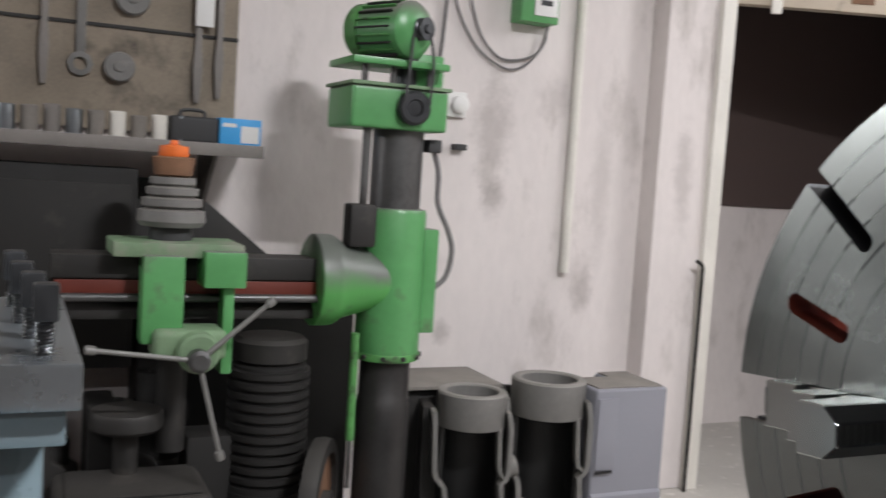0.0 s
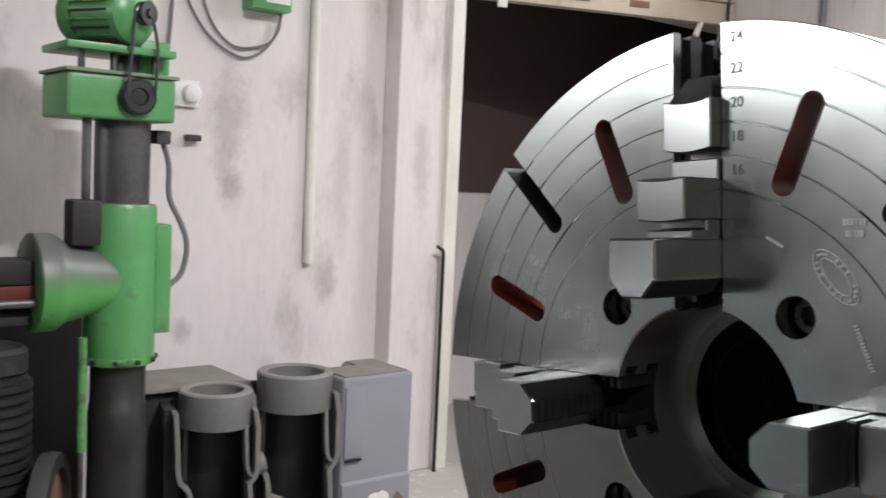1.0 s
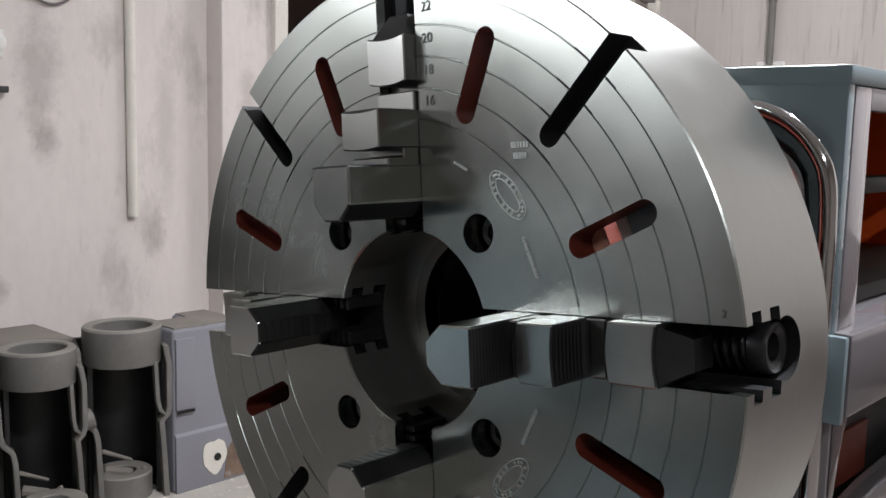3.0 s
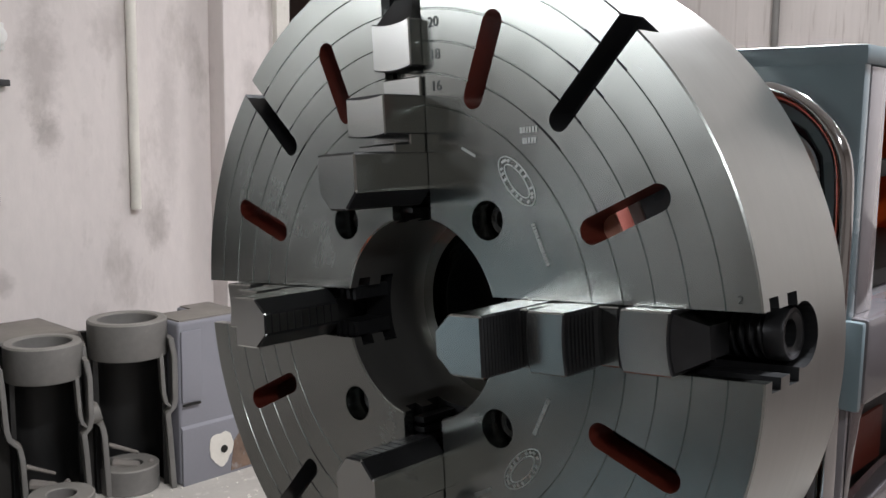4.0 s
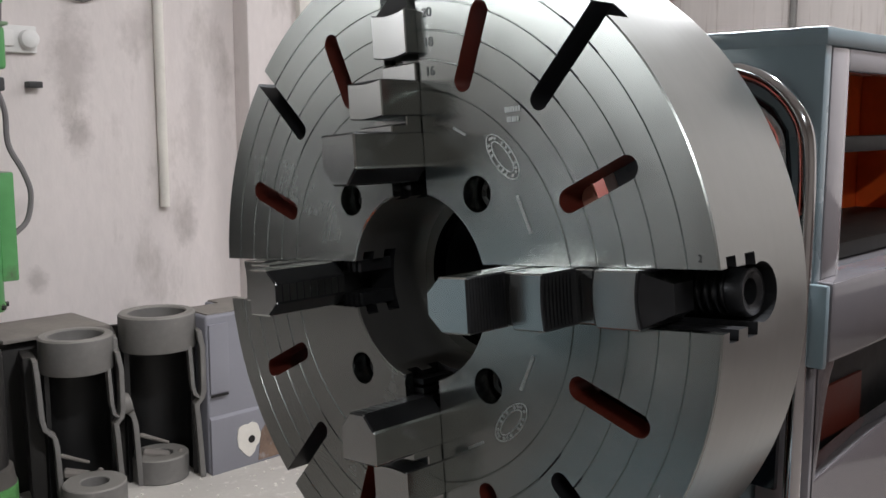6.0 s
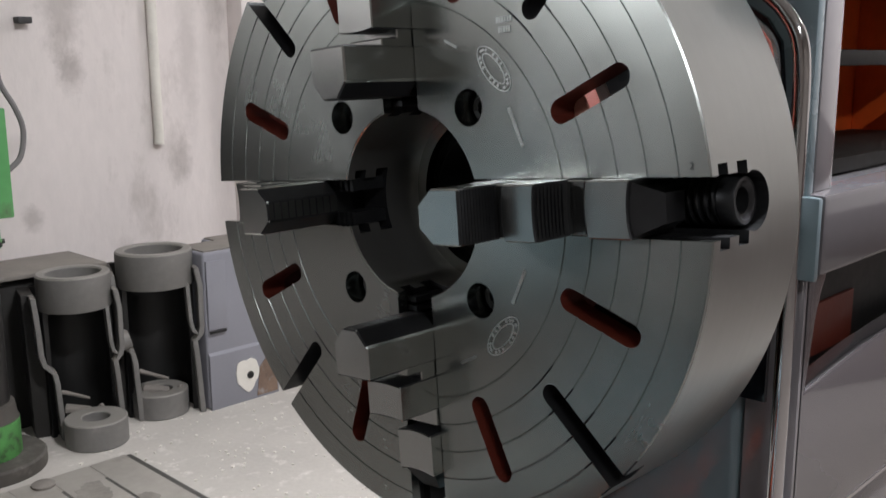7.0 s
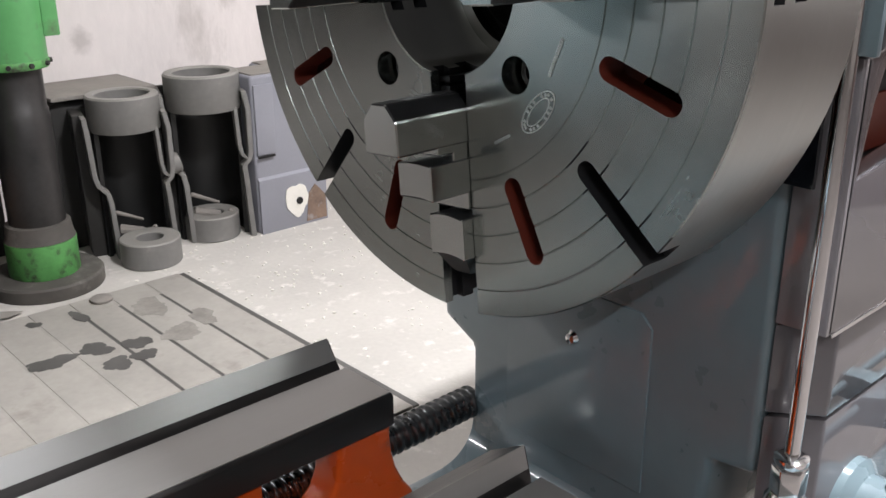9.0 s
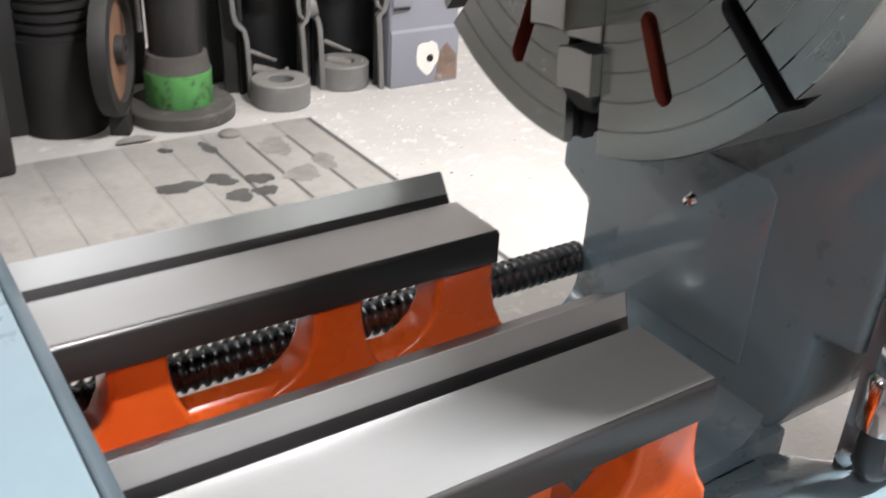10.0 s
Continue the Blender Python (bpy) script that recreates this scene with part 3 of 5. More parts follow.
part("feed_gearbox", box(0.30, 0.9, -0.40, -0.283, 0.20, 0.50, 0.012, 3), BLUE, lathe, "blue-grey feed gearbox below the headstock")
boss = part("shaft_boss", turn([(0.012, -0.372), (0.034, -0.372), (0.040, -0.366), (0.040, -0.30), (0.052, -0.290), (0.052, -0.2815)], 32, "Y", (0.315, 0, 0.585)), BLUE, lathe, "round enamelled shaft boss")
part("boss_shaft", cyl(0.011, (0.315, -0.395, 0.585), (0.315, -0.29, 0.585), 16, 0.002), CHROME, boss)
part("reach_rod", cyl(0.010, (0.26, -0.345, 0.655), (0.85, -0.345, 0.655), 14, 0.002), BLUE, lathe, "thin enamelled reach rod")
part("rod_bracket", box(0.40, 0.43, -0.36, -0.2815, 0.635, 0.675, 0.006), BLUE, lathe)
part("panel_seam", box(0.2135, 1.05, -0.2850, -0.2838, 0.8095, 0.8135, 0), CHROME, lathe, "bright seam between the side panels")
# out of view; dark so that the lower chuck rim reflects less
part("chip_pan", box(-0.6, 0.9, -0.50, -0.245, 0.10, 0.40, 0.012, 3), OLD_IRON_SHADED, lathe, "unseen chip pan below the bed, kept dark to dim the rim's reflection")
part("feed_foot", prism([(-0.156, 0.05), (-0.156, 0.47), (-0.262, 0.53), (-0.42, 0.53), (-0.42, 0.05)], 0.06, 0.221, "X", 0.012, 3), BLUE, lathe)
for y, z in ((-0.27, 0.545), (-0.245, 0.535)):
    part("hex_bolt", cyl(0.011, (0.221, y, z), (0.196, y - 0.004, z), 6, 0.002), CHROME, lathe)
part("inner_wall", box(0.262, 1.05, -0.10, -0.085, 0.90, 1.333, 0.004), RED_LIT, lathe, "red-orange primed inside of the casing")
part("inner_back", box(0.75, 0.77, -0.262, -0.10, 0.90, 1.333, 0.004), RED_LIT, lathe)
part("inner_floor", box(0.262, 0.75, -0.25, -0.10, 1.139, 1.155, 0.003), OLD_IRON_SHADED, lathe)
bm = mesh()
for i in range(40):
    a0 = 2 * math.pi * i / 40
    join(bm, prism([(0.38 + 0.085 * math.cos(a0 + d) * k, 1.235 + 0.085 * math.sin(a0 + d) * k) for d, k in ((-0.045, 0.97), (-0.02, 1.05), (0.02, 1.05), (0.045, 0.97))], -0.165, -0.135, "Y"))
cyl(0.083, (0.38, -0.165, 1.235), (0.38, -0.135, 1.235), 40, 0.002, bm)
part("gear", bm, OLD_IRON_SHADED, lathe, "dark oily gear inside the headstock")
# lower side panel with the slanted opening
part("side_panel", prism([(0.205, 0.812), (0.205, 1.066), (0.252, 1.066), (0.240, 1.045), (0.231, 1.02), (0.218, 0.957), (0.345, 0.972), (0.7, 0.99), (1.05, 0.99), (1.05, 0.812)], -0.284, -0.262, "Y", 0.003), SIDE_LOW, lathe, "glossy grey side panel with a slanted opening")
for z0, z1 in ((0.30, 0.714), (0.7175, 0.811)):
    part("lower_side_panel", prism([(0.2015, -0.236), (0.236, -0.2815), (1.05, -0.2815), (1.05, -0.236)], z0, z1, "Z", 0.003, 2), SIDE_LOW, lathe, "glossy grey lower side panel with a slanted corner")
# black sheet added behind the opening in place of the shade inside
part("opening_shade", box(0.212, 0.85, -0.2405, -0.2365, 0.90, 1.066, 0), HOLLOW_SHADE, lathe, "black sheet standing for the shade inside the slanted opening")
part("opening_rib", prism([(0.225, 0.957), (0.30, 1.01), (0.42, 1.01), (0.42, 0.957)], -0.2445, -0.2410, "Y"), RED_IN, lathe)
part("corner_strip", prism([(0.2002, -0.2365), (0.2035, -0.284), (0.212, -0.284), (0.212, -0.2365)], 0.813, 1.06, "Z", 0.001), SIDE, lathe, "glossy grey corner edge")
# bent chrome pipe round the black sheet in front of the casing
PX, PY = 0.178, -0.280
arc = [(PX, PY, z) for z in (0.70, 0.82, 0.95, 1.08, 1.17, 1.225)] + [(PX, PY + 0.075 * (1 - math.cos(a)), 1.24 + 0.075 * math.sin(a)) for a in (0.3, 0.65, 1.0, 1.3, 1.57)] + [(PX, y, 1.315) for y in (-0.13, 0.0, 0.12)]
part("bent_pipe", tube(arc, 0.0072, 16), CHROME, lathe, "bent polished steel pipe")
shape = [(-0.262, 0.95), (-0.262, 1.225)] + [(-0.262 + 0.06 * (1 - math.cos(a)), 1.24 + 0.06 * math.sin(a)) for a in (0.4, 0.8, 1.2, 1.57)] + [(0.12, 1.30), (0.12, 0.95)]
part("black_sheet", prism(shape, 0.184, 0.1895, "X"), GLOSS_BLACK, lathe, "black glossy sheet behind the chuck")
seal = [(0.183, -0.256, z) for z in (1.0, 1.1, 1.18, 1.225)] + [(0.183, -0.256 + 0.056 * (1 - math.cos(a)), 1.24 + 0.052 * math.sin(a)) for a in (0.3, 0.65, 1.0, 1.3, 1.57)] + [(0.183, y, 1.292) for y in (-0.13, 0.0)]
part("sheet_edging", tube(seal, 0.0035, 8), CHROME, lathe, "thin bright edging of the black sheet")
nut = prism([(PX + 0.017 * math.cos(math.pi / 3 * i), PY + 0.017 * math.sin(math.pi / 3 * i)) for i in range(6)], 0.662, 0.690, "Z", 0.002)
turn([(0.013, 0.690), (0.016, 0.695), (0.016, 0.700), (0.010, 0.703)], 20, "Z", (PX, PY, 0), nut)
turn([(0.012, 0.60), (0.020, 0.605), (0.020, 0.655), (0.015, 0.662)], 24, "Z", (PX, PY, 0), nut)
part("pipe_nut", nut, CHROME, lathe, "chromed hexagonal pipe nut")
part("pipe_elbow", tube([(PX, PY, 0.60), (PX, PY, 0.57), (PX + 0.01, PY, 0.55), (PX + 0.04, PY, 0.545)], 0.014, 12), BLACK_STEEL, lathe)

# spindle nose behind the chuck
part("spindle_nose", turn([(0.06, D + 0.001), (0.10, D + 0.001), (0.10, 0.215), (0.06, 0.215)], 48, "X", (0, 0, H), closed=True), BLACK_STEEL, lathe)
part("spindle_bore", turn([(0.058, 0.10), (0.0585, 0.10), (0.0585, 0.6), (0.058, 0.6)], 40, "X", (0, 0, H), closed=True), BLACK_STEEL, lathe)
part("spindle_end", turn([(0.0001, 0.6), (0.06, 0.6), (0.06, 0.62), (0.0001, 0.62)], 32, "X", (0, 0, H)), HOLLOW_SHADE, lathe)

# carriage
carriage = thing("lathe_carriage", "blue-grey lathe carriage wing resting on the slideways", "carriage")
part("saddle", box(-1.0, -0.4875, -0.30, 0.26, 0.7255, 0.762, 0.004), BLUE, carriage)
# chamfer along the wing, shade put into its colour
part("wing_chamfer", prism([(-0.4872, 0.7262), (-0.4872, 0.7605), (-0.4835, 0.7610), (-0.474, 0.752), (-0.474, 0.7262)], -0.298, 0.258, "Y", 0.001, 1), CHAMFER_SHADE, carriage, "chamfered edge of the wing, its shade coloured dark blue")
part("apron", box(-1.0, -0.47, -0.34, -0.262, 0.45, 0.722, 0.01), BLUE, carriage)
# unseen slide, given the dark tone to dim the chuck face's reflection
part("cross_slide", box(-0.93, -0.66, -0.33, 0.60, 0.764, 0.86, 0.008), RAIL_DARK, carriage, "unseen steel cross slide, darkened to dim its reflection in the chuck")
part("compound", prism([(0.34, 0.862), (0.34, 0.95), (0.37, 1.075), (0.56, 1.075), (0.60, 0.95), (0.60, 0.862)], -0.9, -0.645, "X", 0.01), BLUE, carriage, "blue-grey compound slide")
post = thing("tool_post", "bright steel tool post with square-headed clamping bolts", "tool post")
part("base_plate", box(-0.90, -0.632, 0.31, 0.63, 1.077, 1.105, 0.003), BLUE, post)
part("top_plate", box(-0.90, -0.622, 0.30, 0.64, 1.106, 1.142, 0.003), TOOL, post)
for i, (x, y) in enumerate(((-0.648, 0.335), (-0.656, 0.405), (-0.664, 0.48), (-0.670, 0.575))):
    bolt = part("clamp_bolt", box(x - 0.0095, x + 0.0095, y - 0.0095, y + 0.0095, 1.168, 1.197, 0.003), BLACK_STEEL, post, "square-headed dark clamping bolt")
    part("bolt_thread", thread(0.0075, 0.0028, (x, y, 1.14), (x, y, 1.170), 0.0012, 14, 4), SCREW_STEEL, bolt)

# ---- the four-jaw chuck ----
CH = Matrix.Translation((0, 0, H)) @ Matrix.Rotation(-TILT, 4, "X")
chuck = thing("four_jaw_chuck", "large machined steel four-jaw chuck mounted on the lathe spindle", "chuck", CH)
R, BORE, W = 0.304, 0.0857, 0.0225
prof = [(BORE, 0.0012), (BORE + 0.0012, 0.0)]
for inch in (7, 8, 9, 10, 11):
    r = inch * 0.0254
    prof += [(r - 0.0009, 0.0), (r - 0.0003, 0.0012), (r + 0.0003, 0.0012), (r + 0.0009, 0.0)]
prof += [(R - 0.0012, 0.0), (R, 0.0012), (R, D - 0.004), (R - 0.004, D), (0.09, D), (0.09, D - 0.03), (BORE - 0.012, D - 0.03), (BORE - 0.012, 0.097), (BORE, 0.097)]
body = turn(prof, 192, "X", closed=True)
body.transform(Matrix.Rotation(radians(0.37), 4, "X"))
bmesh.ops.recalc_face_normals(body, faces=body.faces[:])
cutters = []
for q in range(4):
    rot = Matrix.Rotation(math.pi / 2 * q + 0.00003 * q, 4, "X")
    g, e = W + 0.008, 0.00013 * q                           # jaw slot with guide grooves in its sides
    half = [(W, -0.011 - e), (W, 0.010), (g, 0.010), (g, 0.0235), (W, 0.0235), (W, 0.037), (g, 0.037), (g, 0.0521)]
    one = prism([(x, y) for y, x in half] + [(x, -y) for y, x in half[::-1]], 0.047 + e, 0.331 + e, "Z")
    one.transform(rot)
    cutters.append(one)
    # hollow behind the face, between two jaw slots
    k0, r0, r1 = 0.047, 0.150, 0.284
    b0, b1 = math.asin(k0 / r0), math.asin(k0 / r1)
    pts = [(r0 * math.cos(t), r0 * math.sin(t)) for t in (b0 + (math.pi / 2 - 2 * b0) * i / 8 for i in range(9))]
    pts += [(r1 * math.cos(t), r1 * math.sin(t)) for t in (math.pi / 2 - b1 - (math.pi / 2 - 2 * b1) * i / 16 for i in range(17))]
    one = prism(pts, 0.0301, 0.2, "X")
    one.transform(rot)
    cutters.append(one)
    one = cyl(0.0225, (0.0605, 0, 0.12), (0.0605, 0, 0.33), 32)  # screw bed
    one.transform(rot)
    cutters.append(one)
    a = math.pi / 4 + math.pi / 2 * q
    cutters.append(long_hole(math.cos(a), math.sin(a), 0.209, 0.36, 0.009, -0.02, 0.0285))
    for d in (-1, 1):
        a2 = a + d * radians(22.5)
        cutters.append(long_hole(math.cos(a2), math.sin(a2), 0.183, 0.2607, 0.0098, -0.02, 0.2))
    hy, hz = 0.116 * math.cos(a), 0.116 * math.sin(a)
    cutters.append(cyl(0.0157, (-0.01, hy, hz), (0.034, hy, hz), 28))
    cutters.append(cyl(0.0095, (-0.01, hy, hz), (0.2, hy, hz), 20))
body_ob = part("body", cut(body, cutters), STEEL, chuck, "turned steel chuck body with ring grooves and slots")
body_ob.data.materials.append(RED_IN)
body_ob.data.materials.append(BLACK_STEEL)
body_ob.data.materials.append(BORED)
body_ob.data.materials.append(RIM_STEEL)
for f in body_ob.data.polygons:                              # rough painted walls of the long holes, darkened for the shade inside; black jaw slots
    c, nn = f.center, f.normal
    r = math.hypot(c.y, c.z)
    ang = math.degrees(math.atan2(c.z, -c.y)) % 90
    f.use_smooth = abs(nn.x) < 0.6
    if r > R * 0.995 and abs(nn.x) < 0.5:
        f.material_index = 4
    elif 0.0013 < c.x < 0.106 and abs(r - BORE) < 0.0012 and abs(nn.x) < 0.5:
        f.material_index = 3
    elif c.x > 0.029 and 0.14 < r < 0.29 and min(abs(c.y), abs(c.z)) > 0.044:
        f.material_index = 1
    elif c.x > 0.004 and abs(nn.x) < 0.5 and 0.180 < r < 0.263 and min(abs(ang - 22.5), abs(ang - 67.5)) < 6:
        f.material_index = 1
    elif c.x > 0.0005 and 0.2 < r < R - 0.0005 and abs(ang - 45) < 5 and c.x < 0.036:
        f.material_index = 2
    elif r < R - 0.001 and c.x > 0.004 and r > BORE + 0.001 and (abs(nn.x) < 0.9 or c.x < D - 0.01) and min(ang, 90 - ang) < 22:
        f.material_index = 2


def curved_step(w, r0, r1, sag, x0, x1):
    """A step of a jaw whose ends bow towards the axis."""
    ends = []
    for r, way in ((r0, 1), (r1, -1)):
        ends += [(way * w * k / 5, r - sag * (1 - (k / 5) ** 2)) for k in range(-5, 6)]
    return prism(ends, x0, x1, "X", 0.0011, 1)


def jaw_mesh():
    """A jaw along +z, its steps rising towards the axis; -x is out of the face."""
    w = W - 0.0006
    v = w - 0.0005
    one = prism([(-0.0092, 0.0957), (0.0092, 0.0957), (w, 0.1098), (w, 0.1393), (-w, 0.1393), (-w, 0.1098)], -0.080, 0.0035, "X", 0.0014, 1)
    more = [prism([(0.048, 0.119), (-0.002, 0.119), (-0.002, 0.1387), (0.048, 0.1387)], -v, v, "Y"),
            prism([(0.0475, 0.1370), (-0.036, 0.1370), (-0.036, 0.1455), (-0.018, 0.1460), (-0.018, 0.1540), (0.0475, 0.1540)], -v + 0.0002, v - 0.0002, "Y", 0.0010, 1),
            curved_step(w, 0.1530, 0.1845, 0.0018, -0.0462, 0.048),
            prism([(0.0475, 0.1805), (-0.004, 0.1805), (-0.004, 0.2000), (0.012, 0.2005), (0.012, 0.2080), (0.0475, 0.2080)], -v, v, "Y", 0.0010, 1),
            curved_step(w, 0.2075, 0.2460, 0.0028, -0.0137, 0.048)]
    tail = bmesh.new()
    q = [tail.verts.new(p) for p in ((-0.0115, -v, 0.2415), (-0.0115, v, 0.2415), (0.004, 0.011, 0.2645), (0.004, -0.011, 0.2645),
                                     (0.0470, -v, 0.2415), (0.0470, v, 0.2415), (0.030, 0.011, 0.2645), (0.030, -0.011, 0.2645))]
    for f in ((0, 1, 2, 3), (4, 7, 6, 5), (0, 3, 7, 4), (1, 5, 6, 2), (3, 2, 6, 7), (0, 4, 5, 1)):
        tail.faces.new([q[i] for i in f])
    return cut(one, more + [tail], "UNION")


def grip_lines_mesh():
    """The cross cuts of the gripping nose, and the fine teeth on the back of the high step."""
    one = mesh()
    for i in range(9):
        x = -0.0735 + i * 0.0083
        box(x, x + 0.0011, -0.0090, 0.0090, 0.0954, 0.0962, 0, bm=one)
    return one


def back_teeth_mesh():
    one = mesh()
    for i in range(12):
        x = -0.0765 + i * 0.0034
        box(x, x + 0.0017, -0.0205, 0.0205, 0.1385, 0.1397, 0, bm=one)
    for i in range(8):
        x = -0.0425 + i * 0.0044
        box(x, x + 0.0020, -0.0195, 0.0195, 0.1830, 0.1846, 0, bm=one)
    return one


def jaw_screw_mesh():
    one = thread(0.0190, 0.0070, (0.0605, 0, 0.125), (0.0605, 0, 0.283), 0.0042, 28, 6)
    return join(one, turn([(0.0190, 0.283), (0.0190, 0.294), (0.0175, 0.2965), (0.0148, 0.2965), (0.0132, 0.295), (0.0100, 0.294), (0.0100, 0.279), (0.0001, 0.278)], 28, "Z", (0.0605, 0, 0)))


JAW_OUT = (0.0, 0.0, 0.0035, 0.0075)                         # how far each jaw is wound out
for q in range(4):
    m4 = Matrix.Rotation(math.pi / 2 * q, 4, "X")
    out = m4 @ Matrix.Translation((0, 0, JAW_OUT[q]))
    bm = jaw_mesh()
    bm.transform(out)
    jaw = part("jaw", bm, JAW, chuck, "stepped ground steel jaw with black step walls and a shade-darkened nose", smooth=False)
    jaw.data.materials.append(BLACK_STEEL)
    jaw.data.materials.append(SHADED_JAW)
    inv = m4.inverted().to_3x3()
    # nose tip gets the shaded copy; other walls across the jaw are black
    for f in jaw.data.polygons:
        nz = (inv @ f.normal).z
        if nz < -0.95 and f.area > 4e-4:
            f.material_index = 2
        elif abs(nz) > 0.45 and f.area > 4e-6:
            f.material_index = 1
    for name, one, mat in (("nose_serration", grip_lines_mesh(), BLACK_STEEL), ("back_serration", back_teeth_mesh(), BLACK_STEEL)):
        one.transform(out)
        tagged(part(name, one, mat, jaw), kind="stuff")
    bm = mesh()
    for i in range(4):                                       # rack teeth in the slot by the bore
        z = 0.0885 + i * 0.0085
        for s in (-1, 1):
            box(0.012, 0.052, s * W - 0.006 * s - 0.006, s * W - 0.006 * s + 0.006, z, z + 0.0045, 0, bm=bm)
    bm.transform(m4)
    tagged(part("rack_teeth", bm, BLACK_STEEL, jaw), kind="stuff")
    bm = jaw_screw_mesh()
    bm.transform(m4)
    part("jaw_screw", bm, BLACK_STEEL, chuck, "black socketed jaw screw")
    a = math.pi / 4 + math.pi / 2 * q
    hy, hz = 0.116 * math.cos(a), 0.116 * math.sin(a)
    bm = turn([(0.0140, 0.034), (0.0140, 0.022), (0.0125, 0.020), (0.0080, 0.020), (0.0075, 0.0205), (0.0075, 0.030), (0.0001, 0.030)], 24, "X", (0, hy, hz))
    part("socket_bolt", bm, SCREW_STEEL, chuck)


# plates seen through the long hole above the jaw that points at the operator
for name, y0, y1, x0, mat, text in (("copper_plate", -0.1815, -0.145, 0.0315, COPPER, "pale copper plate behind the chuck face"),
                                    ("white_strip", -0.2045, -0.1945, 0.0320, PLASTIC_WHITE, "white strip behind the chuck face"),
                                    ("dark_plate", -0.262, -0.2055, 0.0325, BLUE, "blue-grey plate behind the chuck face")):
    lean = 0.40
    part(name, prism([(y + lean * (z - 0.0735), z) for y, z in ((y0, 0.056), (y1, 0.056), (y1, 0.112), (y0, 0.112))], x0, x0 + 0.003, "X", 0.0004, 1), mat, chuck, text)


def on_face(right, up, spin, lift=-0.0004):
    """A pose on the chuck's face, to write on it."""
    f = Matrix(((0, 0, -1, lift), (-1, 0, 0, -right), (0, 1, 0, up), (0, 0, 0, 1)))
    return f @ Matrix.Rotation(radians(spin), 4, "Z")


for k, txt in enumerate(("24", "22", "20", "18", "16")):
    up = (0.2895, 0.2660, 0.2405, 0.2150, 0.1900)[k]
    words(txt, 0.0115, on_face(0.036, up, 0), INK, chuck, "ring_number", 0.0003)
words("1", 0.0115, on_face(-0.034, 0.2905, 0), INK, chuck, "jaw_number", 0.0003)
words("2", 0.0075, on_face(0.2885, 0.030, 0), INK, chuck, "jaw_number", 0.0003)


def bars(right, up, spin, length, height, count):
    bm = mesh()
    step = length / count
    for i in range(count):
        w = step * (0.55 + 0.25 * random.random())
        box(-length / 2 + i * step, -length / 2 + i * step + w, -height / 2, height / 2, -0.0001, 0.0004, 0, bm=bm)
    bm.transform(on_face(right, up, spin))
    tagged(part("stamped_mark", bm, ENGRAVE, chuck), kind="stuff")


bars(0.1272, 0.1490, 0, 0.017, 0.0045, 6)
bars(0.1272, 0.1410, 0, 0.013, 0.0045, 5)
bars(0.1331, 0.0636, -68, 0.034, 0.0032, 14)
bars(0.0671, 0.1357, -28, 0.016, 0.0022, 8)
bars(0.1267, -0.0663, 62, 0.034, 0.0032, 14)
bars(0.0644, -0.1361, 24, 0.020, 0.0025, 9)
for r_, u_, sp in ((0.1132, 0.1116, -50), (0.1058, -0.1106, 44)):
    bm = mesh()
    for ra, rb in ((0.023, 0.0105), (0.016, 0.006)):
        pts = [(ra * math.cos(2 * math.pi * i / 40), rb * math.sin(2 * math.pi * i / 40), 0) for i in range(41)]
        tube(pts, 0.0005, 5, bm, 1)
    for i in range(22):
        a = 2 * math.pi * i / 22
        if i % 4:
            box(0.0195 * math.cos(a) - 0.0010, 0.0195 * math.cos(a) + 0.0010, 0.0083 * math.sin(a) - 0.0012, 0.0083 * math.sin(a) + 0.0012, -0.0001, 0.0004, 0, bm=bm)
    bm.transform(on_face(r_, u_, sp))
    tagged(part("stamped_badge", bm, ENGRAVE, chuck), kind="stuff")

# ---- radial drill ----
DX, DY = 0.42, 2.37
drill = thing("radial_drill", "old green radial drilling machine with dusty arm, standing by the wall", "drilling machine", Matrix.Translation((DX, DY, 0)))
part("foot_flange", turn([(0.001, 0.0), (0.178, 0.0), (0.180, 0.006), (0.180, 0.040), (0.174, 0.046), (0.10, 0.048), (0.001, 0.048)], 56), FOOT_IRON, drill, "dusty dark iron foot flange")
part("collar_top", turn([(0.1085, 0.163), (0.104, 0.172), (0.098, 0.215), (0.08, 0.22)], 48), FOOT_IRON, drill, "dusty upper shoulder of the collar")
part("foot_collar", turn([(0.105, 0.046), (0.109, 0.052), (0.109, 0.160), (0.104, 0.1625)], 48), GREEN_WORN, drill, "worn green collar at the foot of the column")
part("lower_column", turn([(0.001, 0.05), (0.086, 0.05), (0.086, 0.555), (0.0835, 0.56), (0.0835, 0.575), (0.080, 0.58), (0.080, 0.72), (0.001, 0.72)], 48), DARK_COLUMN, drill, "dark oily lower column")
part("column", turn([(0.001, 0.721), (0.080, 0.721), (0.080, 1.42), (0.001, 1.42)], 48), COLUMN, drill, "worn steel upper column")
part("sleeve", turn([(0.080, 0.700), (0.098, 0.702), (0.103, 0.715), (0.103, 1.165), (0.098, 1.178), (0.080, 1.18)], 48), GREEN, drill, "green painted arm sleeve")
part("sleeve_rim", turn([(0.1035, 0.703), (0.1055, 0.708), (0.1055, 0.722), (0.1035, 0.727)], 48), GREEN_WORN, drill)
for a in (-2.6, -2.0, -1.4, -0.8, -0.2):
    part("rim_bolt", cyl(0.008, (0.104 * math.cos(a), 0.104 * math.sin(a), 0.716), (0.114 * math.cos(a), 0.114 * math.sin(a), 0.716), 6), OLD_IRON_SHADED, drill)
bm = box(0.085, 0.135, -0.06, 0.02, 0.79, 1.12, 0.006)
